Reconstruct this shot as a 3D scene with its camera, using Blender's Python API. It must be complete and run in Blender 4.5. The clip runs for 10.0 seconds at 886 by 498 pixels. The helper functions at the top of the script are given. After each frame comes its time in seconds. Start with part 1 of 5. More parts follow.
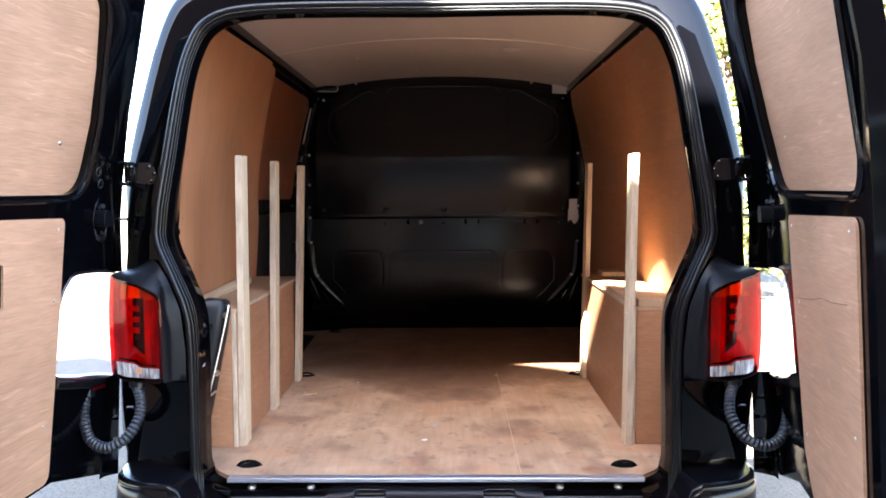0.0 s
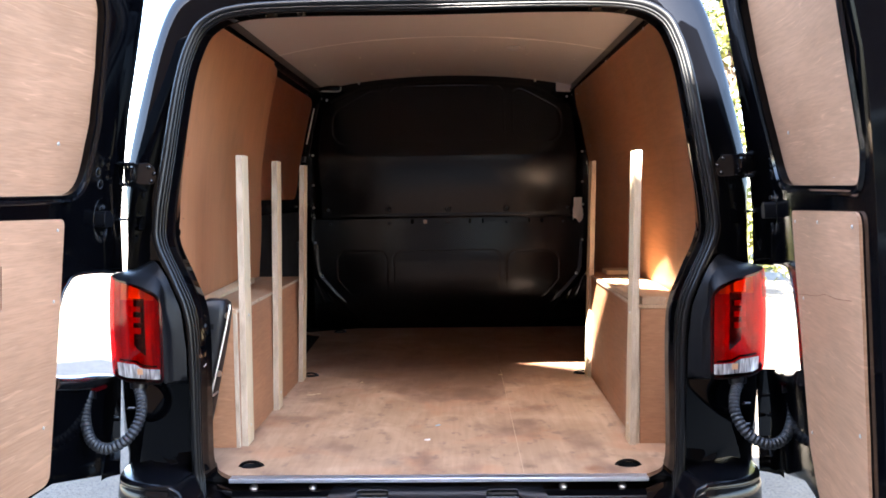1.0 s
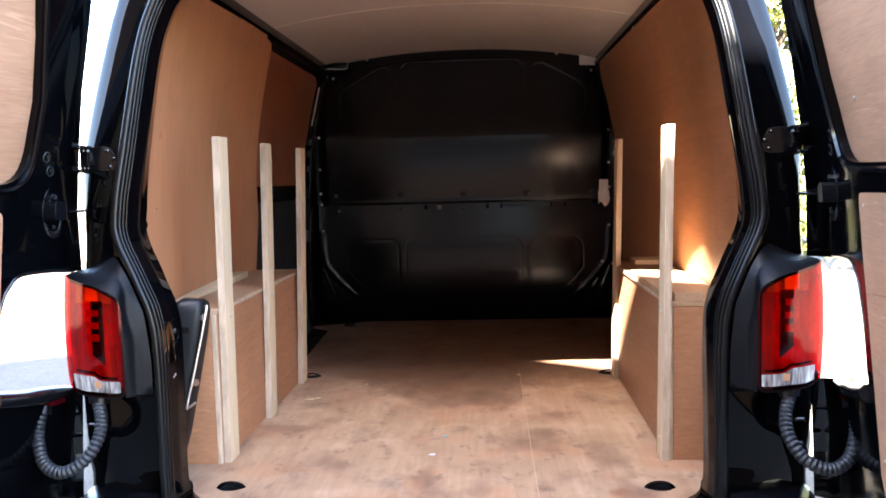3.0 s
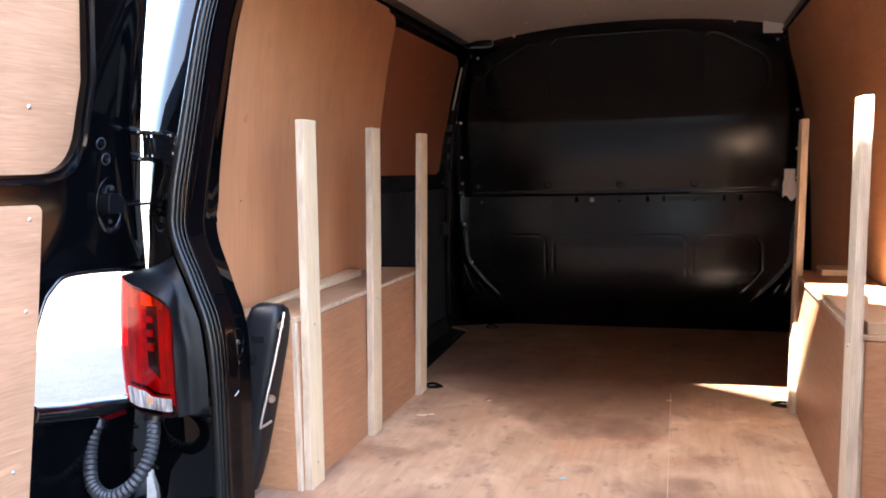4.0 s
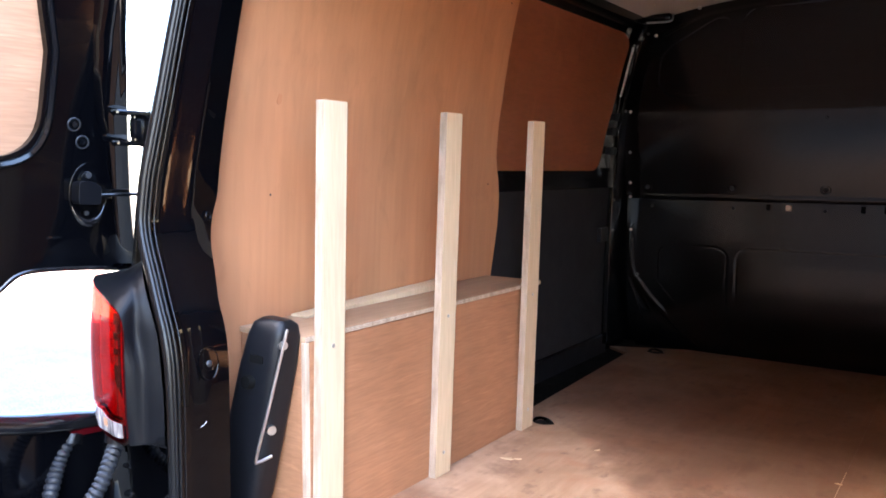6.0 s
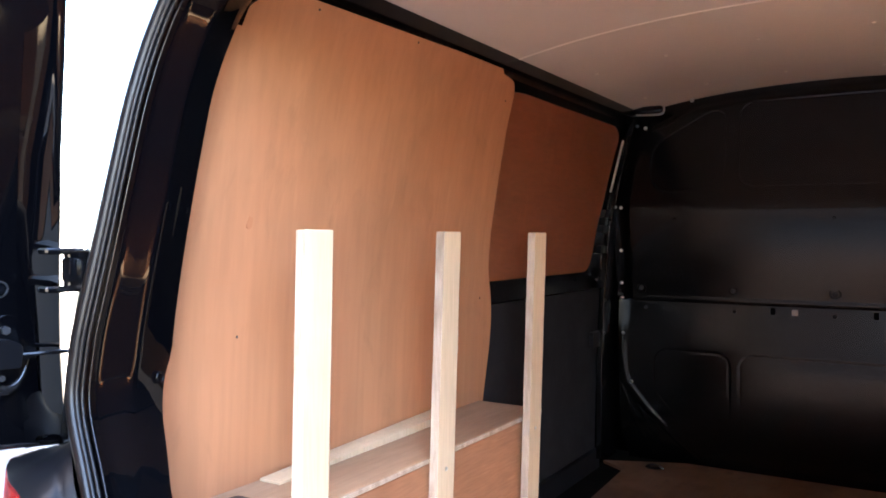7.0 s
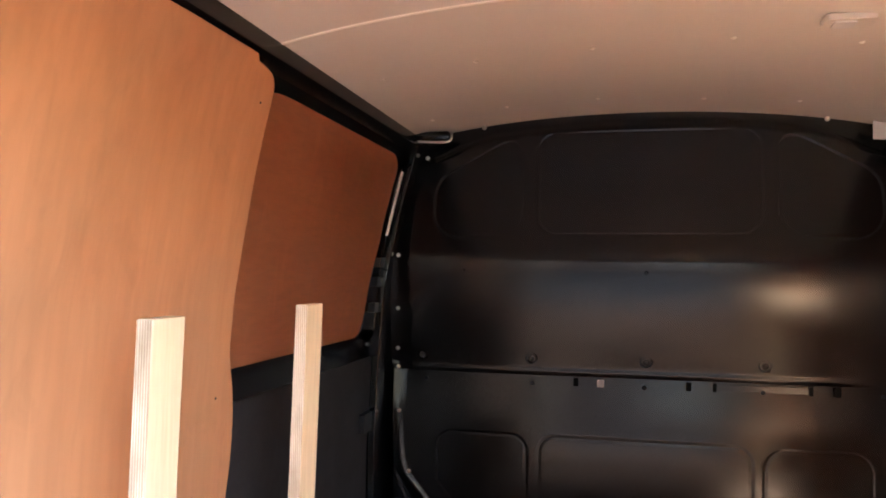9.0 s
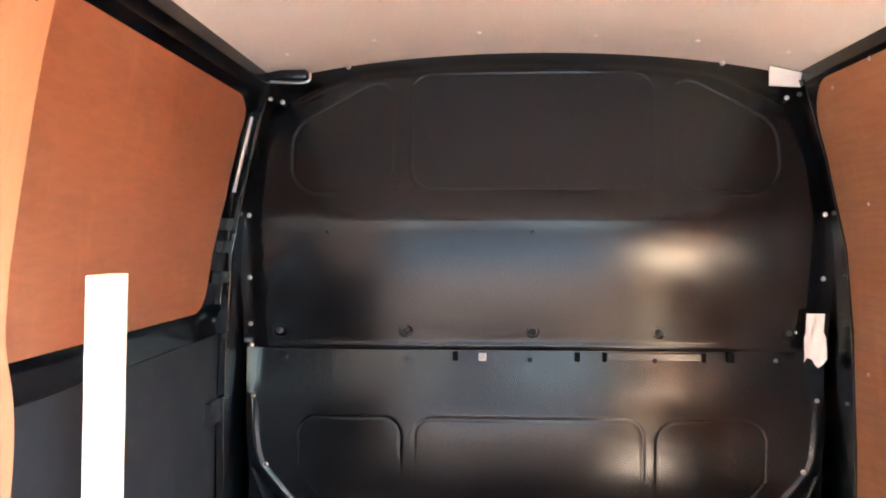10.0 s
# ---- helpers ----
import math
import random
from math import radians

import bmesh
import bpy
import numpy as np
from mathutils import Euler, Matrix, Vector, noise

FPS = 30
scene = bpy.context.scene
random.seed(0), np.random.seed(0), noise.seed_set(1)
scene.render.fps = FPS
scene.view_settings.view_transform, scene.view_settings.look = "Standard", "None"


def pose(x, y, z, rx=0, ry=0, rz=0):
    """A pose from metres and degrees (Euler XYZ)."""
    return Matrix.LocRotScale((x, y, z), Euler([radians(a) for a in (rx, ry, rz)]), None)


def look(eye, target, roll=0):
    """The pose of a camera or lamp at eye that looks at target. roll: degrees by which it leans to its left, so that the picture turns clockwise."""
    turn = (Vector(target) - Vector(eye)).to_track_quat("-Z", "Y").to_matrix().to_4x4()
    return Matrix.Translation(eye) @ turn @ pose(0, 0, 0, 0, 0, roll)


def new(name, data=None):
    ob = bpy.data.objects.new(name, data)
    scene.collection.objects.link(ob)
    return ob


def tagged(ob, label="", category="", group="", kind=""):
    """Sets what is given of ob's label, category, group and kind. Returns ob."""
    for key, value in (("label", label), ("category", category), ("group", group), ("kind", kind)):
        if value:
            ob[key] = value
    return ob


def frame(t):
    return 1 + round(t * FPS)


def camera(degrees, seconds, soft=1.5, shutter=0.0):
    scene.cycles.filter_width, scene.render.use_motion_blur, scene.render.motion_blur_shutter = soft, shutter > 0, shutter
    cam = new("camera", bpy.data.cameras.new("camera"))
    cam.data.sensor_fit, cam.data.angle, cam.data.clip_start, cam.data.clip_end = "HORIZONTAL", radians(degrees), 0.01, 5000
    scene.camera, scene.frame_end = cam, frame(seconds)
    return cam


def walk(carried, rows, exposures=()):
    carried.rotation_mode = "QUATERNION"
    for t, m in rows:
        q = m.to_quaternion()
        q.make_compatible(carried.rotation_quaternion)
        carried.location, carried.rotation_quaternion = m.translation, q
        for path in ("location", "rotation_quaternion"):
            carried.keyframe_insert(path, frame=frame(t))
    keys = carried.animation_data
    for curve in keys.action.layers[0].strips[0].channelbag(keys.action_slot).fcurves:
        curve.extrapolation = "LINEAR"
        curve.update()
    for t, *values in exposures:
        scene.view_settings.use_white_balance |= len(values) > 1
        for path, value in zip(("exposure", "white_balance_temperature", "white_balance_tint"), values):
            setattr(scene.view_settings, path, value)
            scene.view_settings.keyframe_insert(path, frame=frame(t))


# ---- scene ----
cam = camera(58.2, 10.0, 1.7, 0.12)
PATH = [
    (0, (0.057, -2.121, 1.362), (0.03, -0.126, 1.229), -0.4),
    (0.5, (0.066, -2.115, 1.355), (0.03, -0.119, 1.231), -0.7),
    (1, (0.075, -2.108, 1.356), (0.029, -0.113, 1.224), -0.8),
    (1.5, (0.113, -2.093, 1.355), (0.043, -0.099, 1.213), -1.4),
    (2, (0.132, -2.066, 1.355), (0.033, -0.075, 1.196), -1.8),
    (2.2, (0.134, -2.04, 1.349), (0.036, -0.049, 1.184), -1.9),
    (3.3, (0.142, -1.692, 1.361), (-0.009, 0.294, 1.183), -0.8),
    (3.5, (0.165, -1.616, 1.364), (-0.068, 0.362, 1.176), -0.8),
    (4, (0.266, -1.391, 1.356), (-0.3, 0.518, 1.166), -1.3),
    (4.5, (0.322, -1.215, 1.331), (-0.476, 0.606, 1.117), -0.8),
    (5, (0.35, -0.998, 1.305), (-0.532, 0.779, 1.051), 0.0),
    (5.2, (0.381, -0.943, 1.304), (-0.559, 0.804, 1.047), 0.4),
    (6.3, (0.521, -0.768, 1.392), (-0.627, 0.861, 1.222), 0.3),
    (6.5, (0.453, -0.728, 1.415), (-0.685, 0.912, 1.289), 0.2),
    (7, (0.269, -0.622, 1.483), (-0.767, 1.088, 1.452), 0.2),
    (7.5, (0.166, -0.488, 1.506), (-0.753, 1.288, 1.523), 0.3),
    (8, (0.071, -0.299, 1.521), (-0.776, 1.513, 1.543), 0.3),
    (8.5, (0.013, -0.161, 1.541), (-0.707, 1.704, 1.582), 0.7),
    (9, (-0.082, 0.001, 1.554), (-0.512, 1.954, 1.607), 0.7),
    (9.5, (-0.166, 0.163, 1.547), (-0.38, 2.151, 1.575), 0.7),
    (10, (-0.129, 0.313, 1.538), (-0.231, 2.31, 1.511), -0.0),
]
EXPOSE = [(0, 4.91, 6500, 11), (2.2, 4.93, 6500, 11), (3.5, 5.15, 6500, 12), (5, 5.43, 6600, 15), (6.5, 5.75, 6350, 13), (7.5, 5.88, 6450, 13), (8.5, 6.13, 6800, 11), (9, 6.57, 6800, 10), (9.5, 7.41, 5780, -1), (10, 8.25, 5720, -2)]
walk(cam, [(t, look(eye, target, roll)) for t, eye, target, roll in PATH], EXPOSE)
# ---- light ----
SUN_DIR = Vector((0.15, 0.70, -0.643)).normalized()
world = bpy.data.worlds.new("sky")
scene.world = world
world.use_nodes = True
wn = world.node_tree
wn.nodes.clear()
sky = wn.nodes.new("ShaderNodeTexSky")
sky.sky_type = "NISHITA"
sky.sun_disc = False
sky.sun_elevation = math.asin(-SUN_DIR.z)
sky.sun_rotation = math.atan2(-SUN_DIR.x, -SUN_DIR.y)
sky.air_density, sky.dust_density, sky.ozone_density = 1.0, 1.6, 1.0
bgd = wn.nodes.new("ShaderNodeBackground")
bgd.inputs[1].default_value = 0.09
wout = wn.nodes.new("ShaderNodeOutputWorld")
wn.links.new(sky.outputs[0], bgd.inputs[0])
wn.links.new(bgd.outputs[0], wout.inputs[0])
sun = new("sun", bpy.data.lights.new("sun", "SUN"))
sun.data.energy, sun.data.angle, sun.data.color = 6.5, radians(0.53), (1.0, 0.93, 0.82)
sun.matrix_world = look(-SUN_DIR * 30, (0, 0, 0))


# ---- materials ----
FLOOR = 0.57


def mat_base(name, rough=0.5, metal=0.0, color=(0.5, 0.5, 0.5), coat=0.0, spec=0.5):
    m = bpy.data.materials.new(name)
    m.use_nodes = True
    b = m.node_tree.nodes["Principled BSDF"]
    b.inputs["Base Color"].default_value = (*color, 1)
    b.inputs["Roughness"].default_value = rough
    b.inputs["Metallic"].default_value = metal
    b.inputs["Coat Weight"].default_value = coat
    b.inputs["Coat Roughness"].default_value = 0.06
    b.inputs["Specular IOR Level"].default_value = spec
    return m, m.node_tree, b


def coords(nt, scale, rot=(0, 0, 0), kind="Object"):
    tc = nt.nodes.new("ShaderNodeTexCoord")
    mp = nt.nodes.new("ShaderNodeMapping")
    mp.inputs["Scale"].default_value = scale
    mp.inputs["Rotation"].default_value = rot
    nt.links.new(tc.outputs[kind], mp.inputs[0])
    return mp.outputs[0]


def noise_tex(nt, vec, scale, detail=4.0, rough=0.55, distort=0.0):
    n = nt.nodes.new("ShaderNodeTexNoise")
    n.inputs["Scale"].default_value = scale
    n.inputs["Detail"].default_value = detail
    n.inputs["Roughness"].default_value = rough
    n.inputs["Distortion"].default_value = distort
    nt.links.new(vec, n.inputs["Vector"])
    return n.outputs[0]


def ramp(nt, fac, stops):
    r = nt.nodes.new("ShaderNodeValToRGB")
    els = r.color_ramp.elements
    while len(els) < len(stops):
        els.new(0.5)
    for e, (p, c) in zip(els, stops):
        e.position = p
        e.color = (*c, 1) if len(c) == 3 else c
    nt.links.new(fac, r.inputs[0])
    return r.outputs[0]


def mix(nt, fac, a, b, mode="MIX"):
    n = nt.nodes.new("ShaderNodeMix")
    n.data_type, n.blend_type = "RGBA", mode
    if isinstance(fac, float):
        n.inputs[0].default_value = fac
    else:
        nt.links.new(fac, n.inputs[0])
    for k, v in ((6, a), (7, b)):
        if isinstance(v, tuple):
            n.inputs[k].default_value = (*v, 1)
        else:
            nt.links.new(v, n.inputs[k])
    return n.outputs[2]


def bump(nt, bsdf, height, strength=0.3, dist=0.002):
    b = nt.nodes.new("ShaderNodeBump")
    b.inputs["Strength"].default_value = strength
    b.inputs["Distance"].default_value = dist
    nt.links.new(height, b.inputs["Height"])
    nt.links.new(b.outputs[0], bsdf.inputs["Normal"])


def grey(v):
    return (v, v, v)


def plywood(name, light, dark, grain, rough=0.5, contrast=0.5, stain=None, rot=(0, 0, 0), spec=0.35, fleck=0.0, patch=0.35, smudge=0.0):
    """Veneer: grain is the stretch of the figure along x, y and z; stain: colour of the scuffs."""
    m, nt, b = mat_base(name, rough, spec=spec)
    v = coords(nt, grain, rot)
    g1 = noise_tex(nt, v, 1.0, 6, 0.62, 0.6)
    g2 = noise_tex(nt, v, 5.5, 3, 0.5, 0.2)
    lo, hi = 0.5 - contrast * 0.35, 0.5 + contrast * 0.35
    mid = tuple((p + q) / 2 for p, q in zip(light, dark))
    col = ramp(nt, g1, [(max(0.0, 0.5 - (hi - lo)), dark), (0.5, mid), (min(1.0, 0.5 + (hi - lo)), light)])
    fine = ramp(nt, g2, [(0.36, grey(1 - 0.28 * contrast)), (0.6, grey(1.0))])
    col = mix(nt, 0.8, col, fine, "MULTIPLY")
    plain = coords(nt, (1, 1, 1))
    big = noise_tex(nt, plain, 2.3, 3, 0.55)
    col = mix(nt, 0.9, col, ramp(nt, big, [(0.3, grey(1 - patch)), (0.7, grey(1.0))]), "MULTIPLY")
    if fleck:
        fl = noise_tex(nt, coords(nt, tuple(g * 0.8 for g in grain), rot), 3.0, 2, 0.5, 1.0)
        col = mix(nt, ramp(nt, fl, [(0.62, grey(0.0)), (0.72, grey(fleck))]), col, tuple(min(1.0, c * 1.5) for c in light))
    if smudge:
        # warmer and paler fields in the veneer, and long faint rubbed marks
        tone = noise_tex(nt, coords(nt, (1.5, 1.5, 0.8)), 1.0, 3, 0.5, 0.6)
        col = mix(nt, 0.8, col, ramp(nt, tone, [(0.35, (1.0, 0.92, 0.87)), (0.65, (1.0, 1.05, 1.06))]), "MULTIPLY")
        rub = noise_tex(nt, coords(nt, (11, 11, 6)), 1.0, 5, 0.6, 0.8)
        col = mix(nt, ramp(nt, rub, [(0.58, grey(0.0)), (0.72, grey(smudge))]), col, tuple(c * 0.45 for c in dark))
        pale = noise_tex(nt, coords(nt, (20, 20, 1.2)), 1.0, 4, 0.6, 0.4)
        col = mix(nt, ramp(nt, pale, [(0.57, grey(0.0)), (0.75, grey(smudge * 0.9))]), col, tuple(min(1.0, c * 1.3) for c in light))
    if stain:
        s1 = noise_tex(nt, plain, 7.0, 5, 0.68, 0.4)
        s2 = noise_tex(nt, coords(nt, (16, 30, 16)), 1.0, 5, 0.75, 1.2)
        col = mix(nt, ramp(nt, s1, [(0.5, grey(0.0)), (0.7, grey(0.85))]), col, stain)
        col = mix(nt, ramp(nt, s2, [(0.58, grey(0.0)), (0.7, grey(0.75))]), col, tuple(c * 0.6 for c in stain))
    nt.links.new(col, b.inputs["Base Color"])
    nt.links.new(ramp(nt, big, [(0.3, grey(rough - 0.08)), (0.7, grey(rough + 0.1))]), b.inputs["Roughness"])
    bump(nt, b, g2, 0.22, 0.0012)
    return m


def paint(name, color, rough, coat=0.0, dust=0.0, orange=0.02, spec=0.5, vary=0.25):
    m, nt, b = mat_base(name, rough, color=color, coat=coat, spec=spec)
    v = coords(nt, (1, 1, 1))
    n = noise_tex(nt, v, 6.0, 6, 0.7, 0.3)
    nt.links.new(ramp(nt, n, [(0.35, grey(rough)), (0.75, grey(min(1.0, rough * (1 + vary))))]), b.inputs["Roughness"])
    if dust:
        d = noise_tex(nt, v, 24.0, 5, 0.75, 0.5)
        col = mix(nt, ramp(nt, d, [(0.55, grey(0.0)), (0.85, grey(dust))]), color, (0.22, 0.2, 0.18))
        nt.links.new(col, b.inputs["Base Color"])
    bump(nt, b, noise_tex(nt, v, 260.0, 2, 0.5), orange, 0.0006)
    return m


M = {}
M["wall_ply"] = plywood("wall_ply", (0.515, 0.252, 0.132), (0.46, 0.22, 0.113), (9, 9, 0.6), 0.46, 0.32, patch=0.2, smudge=0.2)
M["red_ply"] = plywood("red_ply", (0.32, 0.12, 0.06), (0.25, 0.09, 0.045), (12, 3, 16), 0.42, 0.45, patch=0.25, smudge=0.22)
M["right_ply"] = plywood("right_ply", (0.5, 0.25, 0.13), (0.39, 0.187, 0.096), (6, 1.6, 16), 0.45, 0.5, patch=0.25, smudge=0.22)
M["door_ply"] = plywood("door_ply", (0.58, 0.33, 0.2), (0.42, 0.22, 0.125), (5, 3.0, 40), 0.5, 0.6, rot=(0.12, 0, 0), fleck=0.22)
M["box_ply"] = plywood("box_ply", (0.48, 0.24, 0.127), (0.355, 0.16, 0.08), (6, 3.0, 36), 0.5, 0.6, fleck=0.15)
M["box_top_ply"] = plywood("box_top_ply", (0.52, 0.355, 0.225), (0.4, 0.245, 0.145), (22, 2.4, 22), 0.55, 0.5)
M["birch"] = plywood("birch", (0.75, 0.62, 0.425), (0.64, 0.51, 0.33), (30, 30, 2.0), 0.55, 0.45, patch=0.12)


def laminated(name, axis):
    """Edge of a sheet: thin pale and brown plies."""
    m, nt, b = mat_base(name, 0.65, spec=0.25)
    v = coords(nt, tuple(1.0 if k == axis else 0.0 for k in range(3)))
    w = nt.nodes.new("ShaderNodeTexWave")
    w.bands_direction = "XYZ"[axis]
    w.inputs["Scale"].default_value = 95.0
    w.inputs["Distortion"].default_value = 0.0
    nt.links.new(v, w.inputs["Vector"])
    n = noise_tex(nt, coords(nt, (40, 40, 7)), 1.0, 4, 0.6)
    col = ramp(nt, w.outputs["Color"], [(0.2, (0.36, 0.27, 0.19)), (0.6, (0.6, 0.5, 0.39))])
    col = mix(nt, 0.85, col, ramp(nt, n, [(0.36, (0.62, 0.59, 0.56)), (0.6, (1, 1, 1))]), "MULTIPLY")
    nt.links.new(col, b.inputs["Base Color"])
    bump(nt, b, n, 0.4, 0.002)
    return m


M["ply_edge_x"] = laminated("ply_edge_x", 0)
M["ply_edge_z"] = laminated("ply_edge_z", 2)
M["body"] = paint("black_gloss_paint", (0.0009, 0.001, 0.0015), 0.03, orange=0.0, spec=0.5)
M["frame_black"] = paint("black_frame_paint", (0.0009, 0.001, 0.0015), 0.03, orange=0.0, spec=0.24)
M["inner_black"] = paint("black_inner_paint", (0.003, 0.0034, 0.0045), 0.09, orange=0.004, spec=0.45)
M["reveal_black"] = paint("black_reveal_paint", (0.0012, 0.0014, 0.002), 0.02, orange=0.0, spec=0.16)
M["door_paint"] = paint("black_door_paint", (0.0012, 0.0013, 0.0019), 0.07, orange=0.004, spec=0.18)
M["rail_paint"] = paint("black_rail_paint", (0.0014, 0.0015, 0.002), 0.2, orange=0.01, spec=0.18)
M["bumper"] = paint("black_satin_bumper", (0.0024, 0.0027, 0.0038), 0.16, orange=0.0, spec=0.24)
M["sill_cover_paint"] = paint("black_moulded_cover", (0.004, 0.0045, 0.006), 0.22, orange=0.02, spec=0.5)
M["gloss_edge"] = paint("gloss_black_edge", (0.006, 0.006, 0.007), 0.07, orange=0.0, spec=1.0)
M["bulkhead"] = paint("black_satin_steel", (0.003, 0.0034, 0.0046), 0.215, orange=0.0, spec=0.45, vary=0.0)
M["charcoal"] = paint("charcoal_board", (0.016, 0.017, 0.02), 0.6, dust=0.03, orange=0.15, spec=0.3)
M["rubber"] = paint("black_rubber", (0.0022, 0.0025, 0.0034), 0.3, dust=0.02, orange=0.06, spec=0.36)
M["conduit"] = paint("grey_rubber", (0.017, 0.019, 0.023), 0.45, dust=0.05, orange=0.1)
M["plastic"] = paint("black_plastic", (0.009, 0.010, 0.0125), 0.38, orange=0.12, spec=0.28)
M["housing"] = paint("black_lamp_moulding", (0.0026, 0.003, 0.0044), 0.4, orange=0.01, spec=0.17)
M["carrier"] = paint("black_carrier_plastic", (0.0055, 0.006, 0.008), 0.36, orange=0.08, spec=0.28)
M["matt_dark"] = paint("dark_cavity", (0.004, 0.004, 0.004), 0.8, spec=0.1)
M["ceiling"] = paint("hardboard_ceiling", (0.62, 0.57, 0.53), 0.4, dust=0.06, orange=0.08)
M["filler"] = paint("joint_filler", (0.5, 0.37, 0.26), 0.6, dust=0.3)
M["seam"] = paint("pale_joint", (0.82, 0.78, 0.72), 0.45)
M["steel"] = paint("zinc_steel", (0.62, 0.62, 0.6), 0.32)
M["steel"].node_tree.nodes["Principled BSDF"].inputs["Metallic"].default_value = 1.0
M["alu"] = paint("aluminium_strip", (0.5, 0.53, 0.6), 0.4, dust=0.3)
M["alu"].node_tree.nodes["Principled BSDF"].inputs["Metallic"].default_value = 0.9
M["paper"] = paint("white_paper", (0.78, 0.74, 0.72), 0.85, dust=0.1, orange=0.3)
M["blue_scrap"] = paint("blue_scrap", (0.25, 0.36, 0.42), 0.6)
M["pale_metal"] = paint("pale_primer", (0.62, 0.6, 0.6), 0.5, dust=0.1)
M["deep_red"] = paint("dark_red_gloss", (0.05, 0.002, 0.004), 0.12, spec=0.1, orange=0.0)
M["lens_dark"] = paint("smoked_lens", (0.008, 0.001, 0.0015), 0.1, spec=0.15, orange=0.0)
M["lens_bar"] = paint("red_light_bar", (0.4, 0.008, 0.012), 0.12, spec=0.18, orange=0.0)
M["lens_amber"] = paint("amber_lens", (0.95, 0.82, 0.4), 0.12, spec=0.05, orange=0.0)
M["bulb_glass"] = paint("dull_orange_bulb", (0.42, 0.2, 0.1), 0.3)
M["white_wall"] = paint("white_plaster", (0.75, 0.73, 0.7), 0.85, dust=0.15, orange=0.4)
M["dark_brick"] = paint("dark_brick", (0.09, 0.05, 0.035), 0.85, dust=0.2, orange=0.4)
M["roof_tile"] = paint("roof_tile", (0.2, 0.11, 0.08), 0.7, dust=0.2)
M["glass"] = paint("window_glass", (0.02, 0.025, 0.03), 0.05, coat=1.0)
M["crack_wood"] = paint("crack_wood", (0.2, 0.085, 0.045), 0.7)
M["knot"] = paint("knot_wood", (0.42, 0.175, 0.08), 0.6)


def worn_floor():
    """Plywood trodden grey and brown: broad patches, oval smudges, faint drag marks."""
    m, nt, b = mat_base("worn_floor_ply", 0.5, spec=0.3)
    plain = coords(nt, (1, 1, 1))
    grain = noise_tex(nt, coords(nt, (60, 3.5, 60)), 1.0, 5, 0.6, 0.4)
    col = ramp(nt, grain, [(0.3, (0.335, 0.212, 0.135)), (0.7, (0.43, 0.283, 0.188))])
    patch = noise_tex(nt, plain, 2.6, 4, 0.6, 0.8)
    col = mix(nt, ramp(nt, patch, [(0.42, grey(0.0)), (0.66, grey(0.6))]), col, (0.27, 0.172, 0.108))
    pale = noise_tex(nt, coords(nt, (1.3, 0.9, 1)), 4.0, 4, 0.6, 0.6)
    col = mix(nt, ramp(nt, pale, [(0.5, grey(0.0)), (0.7, grey(0.55))]), col, (0.58, 0.42, 0.3))
    red = noise_tex(nt, plain, 5.5, 3, 0.6, 0.5)
    col = mix(nt, ramp(nt, red, [(0.53, grey(0.0)), (0.68, grey(0.5))]), col, (0.38, 0.18, 0.095))
    # boot marks and oil: soft-edged, in places torn into streaks along the sheet
    smudge = noise_tex(nt, coords(nt, (1.25, 0.8, 1)), 6.0, 3, 0.5, 0.15)
    col = mix(nt, ramp(nt, smudge, [(0.52, grey(0.0)), (0.62, grey(0.4)), (0.74, grey(0.8))]), col, (0.15, 0.082, 0.056))
    small = noise_tex(nt, coords(nt, (1.6, 1.0, 1)), 15.0, 3, 0.5, 0.15)
    col = mix(nt, ramp(nt, small, [(0.6, grey(0.0)), (0.72, grey(0.6))]), col, (0.16, 0.1, 0.075))
    wear = noise_tex(nt, coords(nt, (9, 30, 1)), 1.0, 5, 0.7, 0.8)
    col = mix(nt, ramp(nt, wear, [(0.6, grey(0.0)), (0.76, grey(0.25))]), col, (0.24, 0.18, 0.14))
    dot = noise_tex(nt, plain, 60.0, 3, 0.6, 0.2)
    col = mix(nt, ramp(nt, dot, [(0.68, grey(0.0)), (0.76, grey(0.5))]), col, (0.12, 0.08, 0.06))
    # old reddish ragged damp stain on the sheets' inner half, plus painted interior shade
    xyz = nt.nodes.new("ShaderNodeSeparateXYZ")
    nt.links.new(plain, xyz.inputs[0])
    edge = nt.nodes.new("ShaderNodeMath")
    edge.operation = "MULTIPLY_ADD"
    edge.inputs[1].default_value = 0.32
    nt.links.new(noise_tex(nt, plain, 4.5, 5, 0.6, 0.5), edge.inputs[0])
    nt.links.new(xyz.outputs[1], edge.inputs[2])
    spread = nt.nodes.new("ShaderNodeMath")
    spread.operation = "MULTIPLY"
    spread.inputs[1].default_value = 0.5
    # both keep off the left edge and end further in on the second sheet
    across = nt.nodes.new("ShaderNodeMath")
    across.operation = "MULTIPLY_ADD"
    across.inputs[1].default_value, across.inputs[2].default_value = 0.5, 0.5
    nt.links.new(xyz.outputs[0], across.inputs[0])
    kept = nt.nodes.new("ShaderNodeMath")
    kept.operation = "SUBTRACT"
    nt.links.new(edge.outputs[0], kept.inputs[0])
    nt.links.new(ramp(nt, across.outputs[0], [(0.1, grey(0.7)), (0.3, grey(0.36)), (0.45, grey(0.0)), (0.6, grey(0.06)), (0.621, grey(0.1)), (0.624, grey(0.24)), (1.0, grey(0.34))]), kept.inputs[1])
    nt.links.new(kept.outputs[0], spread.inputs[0])
